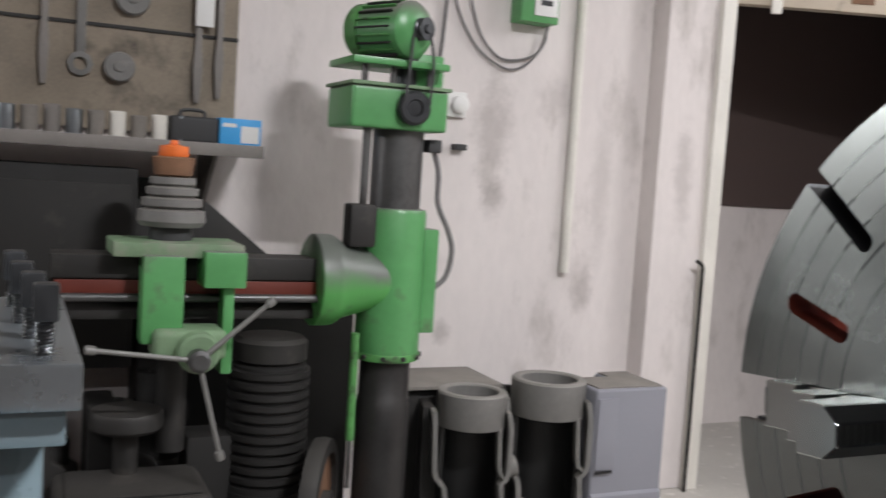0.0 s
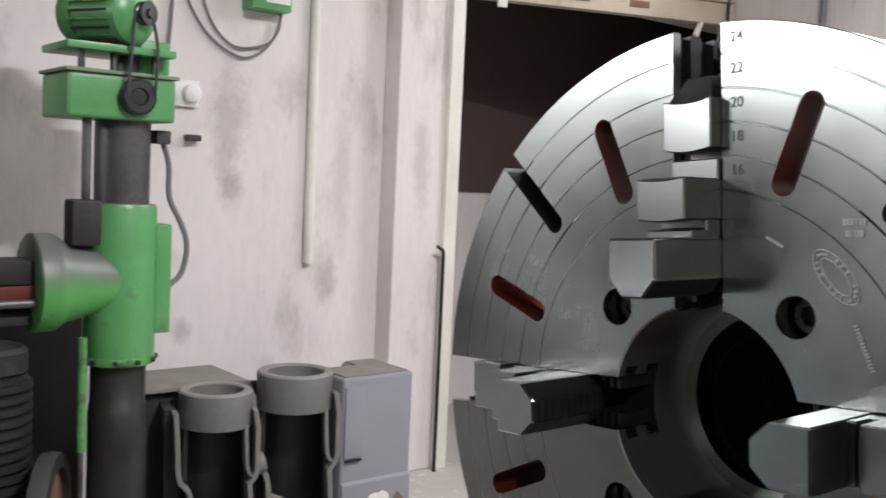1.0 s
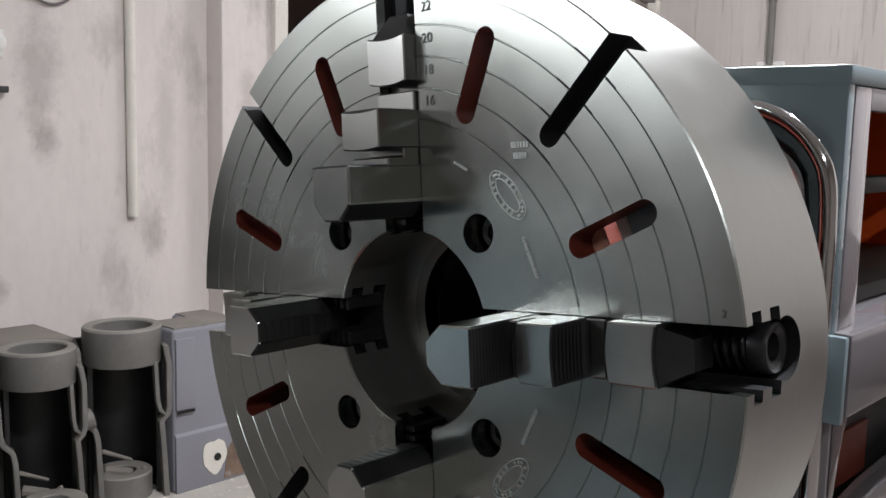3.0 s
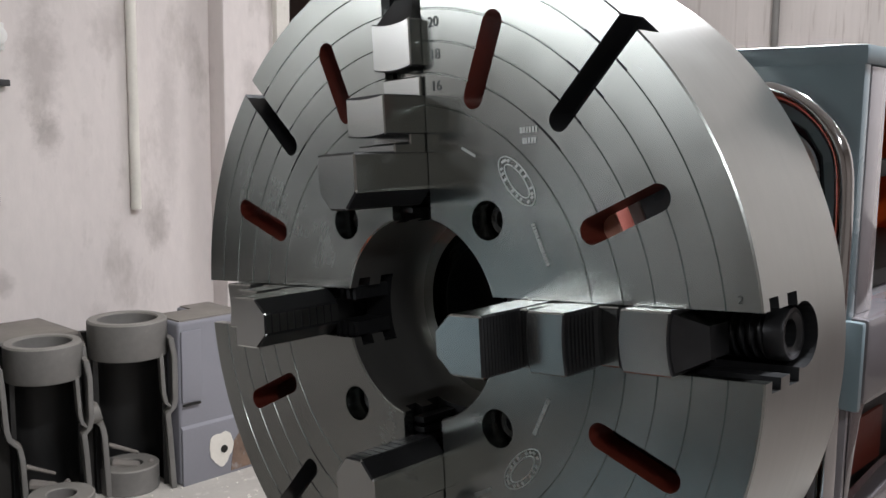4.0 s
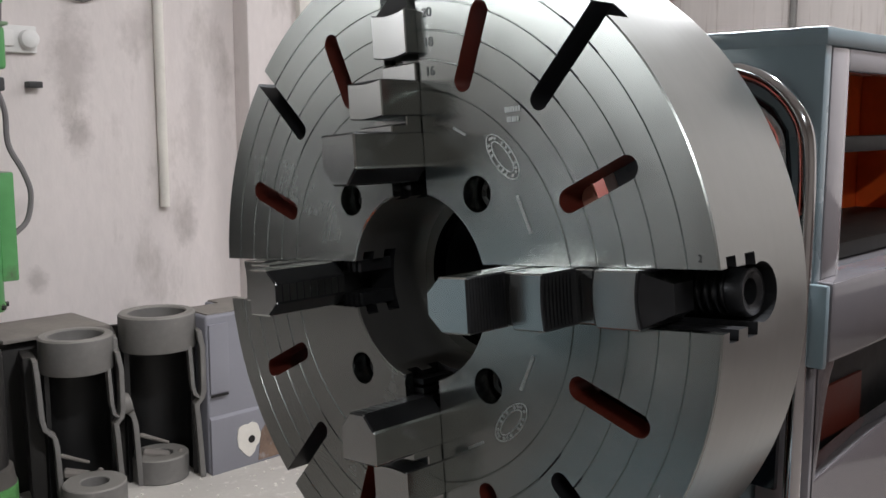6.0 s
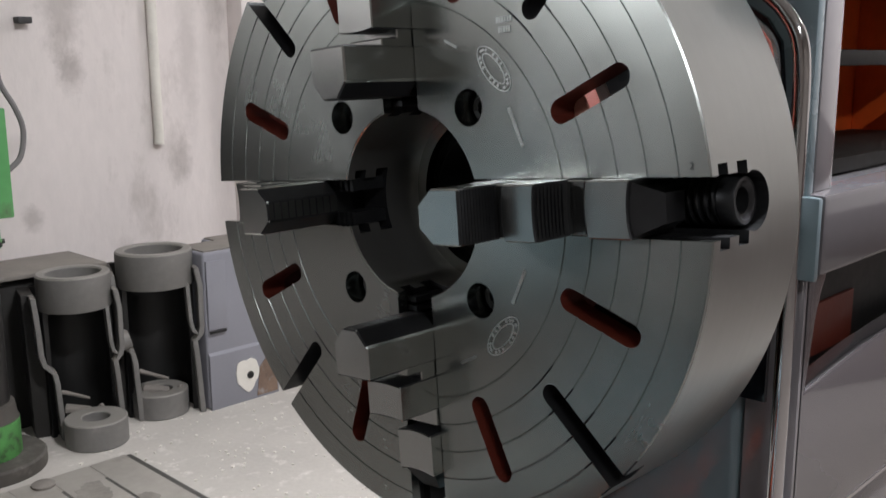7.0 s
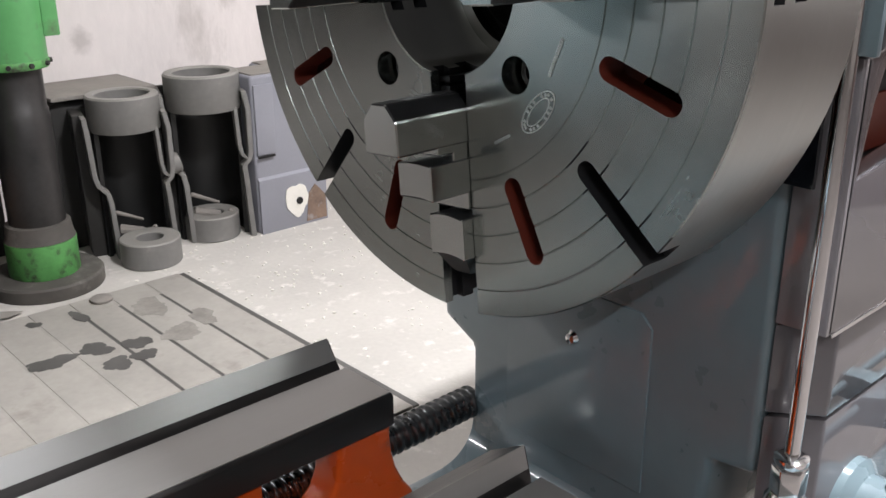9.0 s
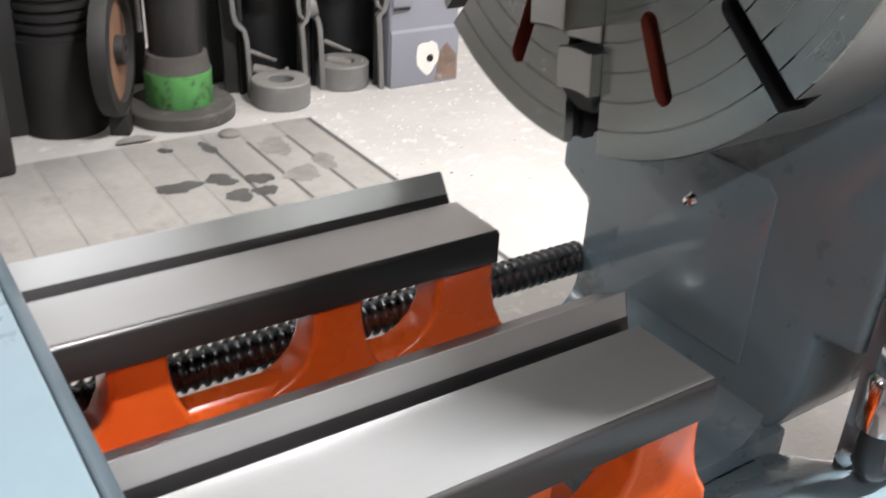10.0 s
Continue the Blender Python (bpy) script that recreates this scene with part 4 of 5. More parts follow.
part("clamp_lug", bm, GREEN, drill, "green clamping lug along the sleeve")
for z in (0.84, 0.95, 1.06):
    part("lug_bolt", cyl(0.009, (0.13, -0.02, z), (0.143, -0.02, z), 6), OLD_IRON_SHADED, drill)
# cone that carries the arm
bm = turn([(0.055, 0.02), (0.085, -0.05), (0.118, -0.175), (0.136, -0.20), (0.140, -0.215), (0.140, -0.262), (0.132, -0.268), (0.001, -0.268)], 48, "X", (0, -0.02, 0.952))
part("arm_cone", bm, GREEN_CONE, drill, "green cone of the arm, dusty on top")
arm = part("arm", prism([(-0.075, 0.84), (-0.075, 0.865), (-0.045, 0.885), (-0.045, 0.935), (-0.085, 0.955), (-0.085, 1.02), (0.045, 1.02), (0.045, 0.84)], -1.0, -0.262, "X", 0.005), OLD_IRON_SHADED, drill, "dusty dark iron arm")
part("arm_way", box(-0.99, -0.264, -0.093, -0.086, 0.90, 0.952, 0.002), RED_IN, drill, "brown-red strip along the arm")
part("elevating_bar", cyl(0.012, (-0.99, -0.105, 0.905), (-0.264, -0.105, 0.905), 14), COLUMN, drill)
# saddle head on the arm
part("head_plate", box(-0.85, -0.50, -0.16, 0.06, 1.022, 1.062, 0.006), GREEN_DUSTY, drill, "dusty green top plate of the drill head")
part("head_block", box(-0.615, -0.50, -0.20, -0.07, 0.945, 1.045, 0.006), GREEN, drill)
part("head_column", box(-0.775, -0.665, -0.19, -0.10, 0.79, 1.03, 0.008), GREEN, drill)
part("head_column", box(-0.555, -0.525, -0.17, -0.10, 0.70, 0.95, 0.005), GREEN, drill)
part("feed_box", box(-0.745, -0.555, -0.24, -0.10, 0.755, 0.835, 0.018, 3), GREEN_DUSTY, drill, "dusty green feed gearbox")
part("feed_box_front", cyl(0.055, (-0.635, -0.235, 0.785), (-0.635, -0.285, 0.78), 24, 0.006), GREEN_DUSTY, drill)
hub = part("hub", turn([(0.02, -0.33), (0.03, -0.322), (0.03, -0.29), (0.02, -0.28)], 20, "Y", (-0.640, 0, 0.768)), COLUMN, drill)
for dx, dz in ((-0.275, 0.035), (0.185, 0.16), (0.065, -0.26)):
    part("feed_lever", cyl(0.007, (-0.640, -0.305, 0.768), (-0.640 + dx, -0.315, 0.768 + dz), 10), LEVER, hub, "long steel feed lever")
    part("lever_knob", cyl(0.0125, (-0.640 + dx * 0.93, -0.3145, 0.768 + dz * 0.93), (-0.640 + dx * 1.03, -0.3155, 0.768 + dz * 1.03), 12, 0.003), LEVER, hub)
part("pulley_neck", cyl(0.06, (-0.685, -0.03, 1.06), (-0.685, -0.03, 1.11), 28), RUBBER, drill)
bm = turn([(0.001, 1.10), (0.085, 1.10), (0.095, 1.115), (0.092, 1.145), (0.070, 1.150), (0.084, 1.158), (0.084, 1.178), (0.062, 1.183), (0.073, 1.190), (0.073, 1.208), (0.054, 1.213), (0.064, 1.220), (0.064, 1.238), (0.001, 1.24)], 40, "Z", (-0.685, -0.03, 0))
part("step_pulley", bm, CAST_GREY, drill, "grey iron stepped pulley")
part("pulley_cup", turn([(0.045, 1.24), (0.052, 1.245), (0.060, 1.292), (0.055, 1.296), (0.001, 1.296)], 32, "Z", (-0.685, -0.03, 0)), RUST, drill)
part("pulley_cap", turn([(0.040, 1.296), (0.042, 1.30), (0.040, 1.325), (0.012, 1.33), (0.010, 1.342), (0.001, 1.343)], 28, "Z", (-0.685, -0.03, 0)), ORANGE_CAP, drill, "orange cap")
part("spindle_quill", cyl(0.042, (-0.665, -0.03, 0.45), (-0.665, -0.03, 0.84), 28, 0.004), OLD_IRON_SHADED, drill)
# top box, plate and motor
bm = box(-0.195, 0.115, -0.11, 0.13, 1.42, 1.545, 0.012, 3)
part("top_box", bm, GREEN, drill, "bright green gear housing on the column")
part("top_lid", box(-0.203, 0.123, -0.118, 0.138, 1.545, 1.556, 0.004), GREEN_DUSTY, drill)
part("box_dial", turn([(0.030, -0.112), (0.052, -0.112), (0.052, -0.135), (0.044, -0.142), (0.026, -0.142), (0.022, -0.135), (0.001, -0.135)], 32, "Y", (-0.005, 0, 1.487)), BLACK_STEEL, drill, "round black dial cover")
for x in (-0.15, -0.06, 0.06):
    part("stand_off", cyl(0.010, (x, -0.08, 1.55), (x, -0.08, 1.612), 12), COLUMN, drill)
part("motor_plate", box(-0.20, 0.11, -0.12, 0.12, 1.607, 1.628, 0.004), GREEN, drill)
mot = Matrix.Translation((-0.050, -0.02, 1.722)) @ Matrix.Rotation(radians(-62), 4, "Z") @ Matrix.Rotation(radians(8), 4, "X")
bm = turn([(0.001, -0.12), (0.060, -0.12), (0.078, -0.11), (0.082, -0.08), (0.082, 0.06), (0.086, 0.062), (0.086, 0.085), (0.070, 0.105), (0.035, 0.115), (0.001, 0.118)], 44, "X")
bm.transform(mot)
part("motor_body", bm, GREEN, drill, "green electric motor with cooling fins")
for i in range(22):
    a = 2 * math.pi * i / 22
    bm = box(-0.075, 0.06, -0.0022, 0.0022, 0.076, 0.091, 0)
    bm.transform(mot @ Matrix.Rotation(a, 4, "X"))
    part("fin", bm, OLD_IRON_SHADED if i % 2 else GREEN_WORN, drill)
bm = turn([(0.050, -0.135), (0.080, -0.130), (0.087, -0.12), (0.087, -0.075), (0.083, -0.075)], 36, "X")
bm.transform(mot)
part("fan_cowl", bm, GREEN_WORN, drill)
bm = box(-0.03, 0.05, 0.07, 0.118, -0.03, 0.045, 0.012, 3)
bm.transform(mot)
part("terminal_box", bm, GREEN, drill)
bm = turn([(0.001, 0.112), (0.034, 0.112), (0.034, 0.120), (0.026, 0.126), (0.026, 0.130), (0.034, 0.136), (0.034, 0.142), (0.014, 0.142), (0.012, 0.148), (0.001, 0.148)], 28, "X")
bm.transform(mot)
part("motor_pulley", bm, BLACK_STEEL, drill, "small black grooved pulley")
part("drive_belt", tube([(-0.022, -0.135, 1.722), (-0.030, -0.14, 1.62), (-0.040, -0.14, 1.50)], 0.005, 8), RUBBER, drill)
part("motor_bracket", box(0.02, 0.12, -0.05, 0.05, 1.56, 1.66, 0.01), GREEN, drill)
part("motor_neck", cyl(0.035, (0.0, -0.03, 1.54), (0.0, -0.03, 1.64), 20), BLACK_STEEL, drill)
part("motor_lead", tube([(0.030, -0.135, 1.715), (0.045, -0.14, 1.62), (0.040, -0.14, 1.50)], 0.005, 8), RUBBER, drill)
part("screw_rod", cyl(0.013, (-0.125, -0.06, 1.10), (-0.125, -0.06, 1.42), 14), COLUMN, drill, "dark elevating screw")
part("screw_box", box(-0.175, -0.09, -0.10, -0.02, 1.06, 1.19, 0.012), OLD_IRON_SHADED, drill)
part("green_pull_rod", cyl(0.013, (-0.14, -0.10, 0.47), (-0.14, -0.10, 0.80), 12), GREEN_WORN, drill, "worn green pull rod")
part("pull_rod_end", cyl(0.008, (-0.14, -0.10, 0.32), (-0.14, -0.10, 0.47), 10), COLUMN, drill)
part("supply_cable", tube([(0.11, -0.02, 1.38), (0.135, -0.02, 1.30), (0.14, -0.02, 1.20), (0.175, -0.03, 1.12), (0.195, -0.03, 1.05), (0.18, -0.03, 0.97), (0.14, -0.03, 0.93)], 0.009, 8), CABLE, drill, "grey supply cable hanging in a bow")
part("cable_gland", box(0.085, 0.13, -0.05, 0.01, 1.36, 1.40, 0.006), RUBBER, drill)

# ---- T-slotted base plate and floor marks ----
plate = thing("base_plate", "dust-covered T-slotted iron base plate of the drill", "base plate", kind="structure")
xs = [-0.62, -0.36, -0.235, -0.11, 0.015, 0.14, 0.265, 0.39, 0.505, 0.64, 0.765]
for x0, x1 in zip(xs, xs[1:]):
    part("strip", box(x0 + 0.005, x1 - 0.005, 0.95, 2.14, -0.02, 0.0095, 0.002), PLATE, plate)
part("plate_bed", box(-0.62, 0.765, 0.95, 2.14, -0.02, 0.0075, 0), PLATE, plate)
for x in (0.39, 0.505, 0.64):
    part("slot_oil", box(x - 0.0048, x + 0.0048, 1.1, 2.02, 0.0, 0.0082, 0), GRIME, plate)
part("plate_end", box(0.765, 0.785, 0.95, 2.14, -0.02, 0.0055, 0.001), GRIME, plate)


def stain(x, y, rx, ry, seed):
    random.seed(seed)
    pts = []
    ph = [random.random() * 6.28 for _ in range(6)]
    for i in range(60):
        a = 2 * math.pi * i / 60
        k = 1 + 0.16 * math.sin(2 * a + ph[0]) + 0.11 * math.sin(3 * a + ph[1]) + 0.08 * math.sin(5 * a + ph[2]) + 0.05 * math.sin(8 * a + ph[3]) + 0.04 * math.sin(13 * a + ph[4]) + 0.03 * math.sin(21 * a + ph[5])
        pts.append((x + rx * k * math.cos(a), y + ry * k * math.sin(a)))
    return prism(pts, 0.0096 + 0.0001 * seed, 0.0101 + 0.0001 * seed, "Z")


STAINS = [(0.566, 1.945, 0.055, 0.065, 1), (0.552, 1.717, 0.05, 0.06, 1), (0.653, 1.775, 0.035, 0.06, 1), (0.206, 2.187, 0.05, 0.03, 1),
          (0.202, 1.780, 0.058, 0.04, 0), (0.325, 1.779, 0.042, 0.042, 0), (0.331, 1.656, 0.042, 0.036, 0), (0.426, 1.738, 0.036, 0.04, 0),
          (0.408, 1.655, 0.032, 0.034, 0), (0.257, 2.054, 0.02, 0.022, 0), (0.379, 2.021, 0.02, 0.046, 0)]
for i, (x, y, rx, ry, faint) in enumerate(STAINS):
    solid("oil_stain", stain(x, y, rx, ry, i), OLD_STAIN if faint else GRIME, "faint old oil stain in the dusty plate" if faint else "dark oil stain soaked into the dusty plate", "stain", group="oil stains", kind="structure")
solid("loose_disc", turn([(0.001, 0.0098), (0.032, 0.0098), (0.034, 0.013), (0.034, 0.018), (0.030, 0.021), (0.001, 0.021)], 24, "Z", (0.481, 2.094, 0)), CAST_DUST, "small dusty disc lying on the base plate", "disc")

# ---- castings along the wall ----
def half_housing(m, label):
    """A bearing housing casting: collar on top, open-fronted black barrel with two flanges, standing on the floor."""
    t = thing("housing_casting", label, "casting", m, group="castings by the wall")
    part("collar", turn([(0.090, 0.44), (0.090, 0.555), (0.094, 0.56), (0.116, 0.56), (0.121, 0.554), (0.121, 0.446), (0.117, 0.44)], 48, closed=True), CAST_GREY, t, "grey machined collar with a round bore")
    bm = mesh()
    n = 26
    for k, (r0, r1) in enumerate(((0.100, 0.116),)):
        a0, a1 = radians(-20), radians(200)
        out = [(r1 * math.cos(a0 + (a1 - a0) * i / n), r1 * math.sin(a0 + (a1 - a0) * i / n)) for i in range(n + 1)]
        inn = [(r0 * math.cos(a0 + (a1 - a0) * i / n), r0 * math.sin(a0 + (a1 - a0) * i / n)) for i in range(n, -1, -1)]
        join(bm, prism(out + inn, 0.0, 0.44, "Z"))
    # barrel takes the black tone for the shade inside it
    part("barrel", bm, HOLLOW_SHADE, t, "inside of the barrel, its shade coloured black")
    for line in (((-0.140, 0.50), (-0.135, 0.44), (-0.128, 0.30), (-0.120, 0.265), (-0.092, 0.235), (-0.086, 0.20), (-0.078, 0.0)),
                 ((0.118, 0.50), (0.128, 0.44), (0.128, 0.30), (0.122, 0.27), (0.104, 0.25), (0.108, 0.20), (0.118, 0.0))):
        pts = [(x - 0.008, z) for x, z in line] + [(x + 0.009, z) for x, z in reversed(line)]
        part("flange", prism(pts, -0.085, -0.02, "Y", 0.003), CAST_GREY, t, "grey machined flange edge")
    arm = [(0.088, 0.45), (0.094, 0.32), (0.101, 0.285), (0.122, 0.268)]
    part("flange_arm", prism([(x - 0.006, z) for x, z in arm] + [(x + 0.007, z) for x, z in reversed(arm)], -0.082, -0.03, "Y", 0.003), CAST_GREY, t)
    for x0, z0, x1, z1, r in ((-0.070, 0.150, 0.020, 0.118, 0.008), (-0.06, 0.085, 0.02, 0.075, 0.020), (0.0, 0.02, 0.06, 0.09, 0.012)):
        part("scrap", cyl(r, (x0, -0.01, z0), (x1, -0.035, z1), 9, 0.004, r2=r * 0.7), CAST_DUST, t, "dusty scrap lying in the barrel")
    part("side_wall", prism([(-0.16, 0.0), (-0.17, 0.50), (-0.13, 0.50), (-0.10, 0.24), (-0.085, 0.0)], -0.018, 0.12, "Y", 0.004), OLD_IRON_SHADED, t, "dark rough side of the casting")
    part("boss", cyl(0.035, (0.128, -0.03, 0.30), (0.165, -0.03, 0.31), 20, 0.005), CAST_GREY, t)
    part("back_web", box(-0.14, 0.14, 0.112, 0.135, 0.0, 0.50, 0.006), OLD_IRON_SHADED, t)
    return t


half_housing(Matrix.Translation((0.79, 2.47, 0)) @ Matrix.Rotation(radians(-16), 4, "Z"), "grey cast iron bearing housing with an open black barrel")
half_housing(Matrix.Translation((1.075, 2.44, 0)) @ Matrix.Rotation(radians(-22), 4, "Z") @ Matrix.Diagonal((1.10, 1.10, 1.075, 1)), "grey cast iron bearing housing beside the grey gearbox casting")
bm = prism([(0.60, 0.0), (0.60, 0.52), (0.66, 0.535), (0.98, 0.535), (0.98, 0.0)], 2.62, 2.88, "Y", 0.008)
solid("gearbox_casting", bm, OLD_IRON_SHADED, "dusty dark iron casting leaning behind the housings", "casting")
solid("dust_cover", box(0.595, 0.97, 2.585, 2.89, 0.5352, 0.549, 0.004), CAST_DUST, "dust-covered flange on top of the iron casting", "flange")

grey = thing("grey_gear_housing", "light grey painted gear housing casting with a bare patch", "casting")
part("body", prism([(1.186, 2.30), (1.487, 2.30), (1.487, 2.56), (1.34, 2.56), (1.34, 2.485), (1.186, 2.485)], 0.0, 0.585, "Z", 0.012, 3), GREY_PAINT, grey)
part("dusty_top", prism([(1.20, 2.315), (1.475, 2.315), (1.475, 2.55), (1.35, 2.55), (1.35, 2.475), (1.20, 2.475)], 0.5845, 0.590, "Z", 0.001), CAST_DUST, grey)
part("raised_panel", box(1.192, 1.272, 2.289, 2.301, 0.30, 0.555, 0.006), GREY_PAINT, grey)
part("slit", box(1.192, 1.262, 2.284, 2.2895, 0.290, 0.297, 0), HOLLOW_SHADE, grey)
part("step_edge", prism([(2.301, 0.0), (2.290, 0.0), (2.290, 0.205), (2.301, 0.216)], 1.189, 1.484, "X", 0.002), GREY_PAINT, grey)
pts = [(1.345 + 0.050 * math.cos(a) * k, 0.105 + 0.062 * math.sin(a) * k) for a, k in ((i * 2 * math.pi / 40, 1 + 0.08 * math.sin(i * 2 * math.pi / 40 * 3) + 0.05 * math.cos(i * 2 * math.pi / 40 * 5 + 1) + 0.02 * math.sin(i * 2 * math.pi / 40 * 11)) for i in range(40))]
part("bare_patch", prism(pts, 2.2865, 2.2902, "Y"), WHITE_PAINT, grey, "chipped white filler patch")
part("rust_patch", prism([(1.385, 0.01), (1.40, 0.12), (1.43, 0.15), (1.475, 0.10), (1.478, 0.01)], 2.2875, 2.2903, "Y"), RUST_PALE, grey)
part("bolt_hole", cyl(0.014, (1.355, 2.2865, 0.10), (1.355, 2.283, 0.10), 18), HOLLOW_SHADE, grey)


def loose_ring(x, y, z, ro, ri, h, label):
    return solid("iron_ring", turn([(ri, z + 0.003), (ri + 0.003, z), (ro - 0.004, z), (ro, z + 0.004), (ro, z + h - 0.004), (ro - 0.004, z + h), (ri + 0.003, z + h), (ri, z + h - 0.003)], 44, "Z", (x, y, 0), closed=True), CAST_GREY, label, "ring", group="iron rings")


loose_ring(0.765, 2.325, 0.0, 0.102, 0.045, 0.09, "grey cast iron ring lying in front of a housing")
loose_ring(1.058, 2.425, 0.0, 0.100, 0.045, 0.09, "grey cast iron ring lying in front of a housing")

# machine parts under the arm of the drill, their colours darkened for its shade
drum = thing("ribbed_drum", "dark ribbed iron drum standing under the drill arm", "drum", Matrix.Translation((0.06, 2.42, 0)))
ribs = [(0.001, 0.0), (0.13, 0.0), (0.13, 0.30)]
for i in range(12):
    z = 0.30 + i * 0.032
    ribs += [(0.125, z), (0.125, z + 0.018), (0.112, z + 0.020), (0.112, z + 0.030)]
ribs += [(0.10, 0.69), (0.001, 0.69)]
part("shell", turn(ribs, 40), SHADE_DARK, drum)
part("lid", turn([(0.100, 0.691), (0.112, 0.70), (0.112, 0.755), (0.10, 0.768), (0.001, 0.77)], 40), OLD_IRON_SHADED, drum)
wheel = thing("flywheel", "old rusty iron wheel leaning beside the drill column", "wheel", Matrix.Translation((0.195, 2.28, 0.27)) @ Matrix.Rotation(radians(62), 4, "Z"))
part("rim", turn([(0.16, -0.028), (0.20, -0.025), (0.205, 0.0), (0.20, 0.025), (0.16, 0.028)], 44, "Y", closed=True), OLD_IRON_SHADED, wheel)
part("disc", turn([(0.03, -0.012), (0.165, -0.008), (0.165, 0.008), (0.03, 0.012)], 44, "Y", closed=True), RUST, wheel)
part("wheel_hub", turn([(0.018, -0.04), (0.045, -0.038), (0.045, 0.038), (0.018, 0.04)], 28, "Y", closed=True), OLD_IRON_SHADED, wheel)
part("prop", box(-0.03, 0.03, -0.03, 0.03, -0.27, -0.19, 0.004), OLD_IRON_SHADED, wheel)
lump = thing("iron_block", "dust-topped iron block on the floor", "block")
part("body", box(-0.56, -0.16, 2.06, 2.36, 0.0, 0.40, 0.03, 3), OLD_IRON_SHADED, lump)
part("dusty_top", box(-0.53, -0.19, 2.09, 2.33, 0.4005, 0.408, 0.003), OLD_IRON_SHADED, lump)
stool = thing("round_table_casting", "small round iron table with a dusty top", "table")
part("top", turn([(0.001, 0.53), (0.09, 0.53), (0.10, 0.54), (0.10, 0.575), (0.095, 0.585), (0.001, 0.587)], 36, "Z", (-0.37, 2.30, 0)), OLD_IRON_SHADED, stool)
part("stem", cyl(0.035, (-0.37, 2.30, 0.405), (-0.37, 2.30, 0.535), 20), OLD_IRON_SHADED, stool)
random.seed(5)
for i in range(14):
    x, y, r = -0.75 + 0.06 * i + random.uniform(-0.03, 0.03), random.uniform(2.42, 2.70), random.uniform(0.06, 0.12)
    hgt = random.uniform(0.25, 0.62)
    if i % 3 == 0:
        bm = turn([(0.001, 0), (r, 0), (r, hgt * 0.45), (r * 0.96, hgt * 0.5), (r * 0.72, hgt * 0.55), (r * 0.72, hgt - 0.01), (r * 0.68, hgt), (r * 0.4, hgt), (r * 0.38, hgt - 0.04), (0.001, hgt - 0.04)], 28, "Z", (x, y, 0))
        label = "flanged iron sleeve standing under the drill arm, darkened for its shade"
    elif i % 3 == 1:
        bm = prism([(x - r, 0), (x - r, hgt), (x - r * 0.3, hgt), (x - r * 0.2, hgt * 0.7), (x + r * 0.8, hgt * 0.62), (x + r * 0.8, 0)], y - r, y + r, "Y", 0.012, 2)
        label = "stepped iron bracket under the drill arm, darkened for its shade"
    else:
        bm = box(x - r, x + r * 0.8, y - r * 0.8, y + r, 0, hgt, 0.016)
        label = "iron block under the drill arm, darkened for its shade"
    solid("machine_part", bm, SHADE_DARK if i % 2 else OLD_IRON_SHADED, label, "machine part", group="parts under the drill arm")

# ---- shelf and board on the wall ----
board = thing("tool_board", "dirty brown hanging board with tools on the wall", "board")
part("panel", box(-1.7, 0.015, WALL_Y - 0.03, WALL_Y, 1.37, 2.6, 0.004), BOARD, board)
part("batten", box(-1.7, 0.015, WALL_Y - 0.036, WALL_Y - 0.0305, 1.70, 1.712, 0.001), OLD_IRON_SHADED, board)
shelf = thing("wall_shelf", "grey steel wall shelf with a dark underside", "shelf")
part("deck", box(-1.7, 0.05, 2.60, WALL_Y - 0.032, 1.318, 1.342, 0.003), SHELF_METAL, shelf)
part("lip", box(-1.7, 0.052, 2.594, 2.60, 1.306, 1.346, 0.002), SHELF_METAL, shelf)
for x in (-1.2, -0.1):
    part("bracket", prism([(2.62, 1.317), (WALL_Y, 1.317), (WALL_Y, 1.06), (2.91, 1.06)], x, x + 0.012, "X"), SHELF_METAL, shelf)
# both cabinets get the near-black tone in place of shade
cab = thing("dark_cabinet", "steel cabinet under the shelf, shade put into its dark colour", "cabinet")
part("body", box(-4.5, -0.32, 2.68, WALL_Y - 0.002, 0.62, 1.25, 0.008), SHADE_DARK, cab)
part("door", box(-0.90, -0.34, 2.668, 2.679, 0.66, 1.20, 0.004), OLD_IRON_SHADED, cab)
low = thing("low_cabinet", "low cabinet against the wall behind the drill, its shade coloured black", "cabinet")
part("body", box(-0.30, 0.43, 2.72, WALL_Y - 0.002, 0.0, 0.80, 0.01), SHADE_DARK, low)
part("top", box(-0.31, 0.44, 2.71, WALL_Y - 0.002, 0.8005, 0.815, 0.003), OLD_IRON_SHADED, low)
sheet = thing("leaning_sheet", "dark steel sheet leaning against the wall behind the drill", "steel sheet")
part("sheet", prism([(-0.55, 0.62), (-0.55, 1.22), (-0.16, 1.22), (0.20, 0.93), (0.20, 0.62)], 2.86, 2.875, "Y", 0.002), OLD_IRON_SHADED, sheet)
random.seed(11)
for i in range(9):
    x = -0.70 + 0.062 * i
    hgt = random.uniform(0.065, 0.085)
    col = (SHELF_METAL, CAST_DUST, WHITE_PAINT, TOOL)[(3, 1, 0, 3, 1, 2, 1, 2, 3)[i]]
    t = thing("small_can", "small grey can standing on the wall shelf", "can", group="cans on the shelf")
    part("body", turn([(0.001, 1.3425), (0.024, 1.3425), (0.025, 1.347), (0.025, 1.3425 + hgt), (0.022, 1.346 + hgt), (0.001, 1.346 + hgt)], 20, "Z", (x, 2.66, 0)), col, t)
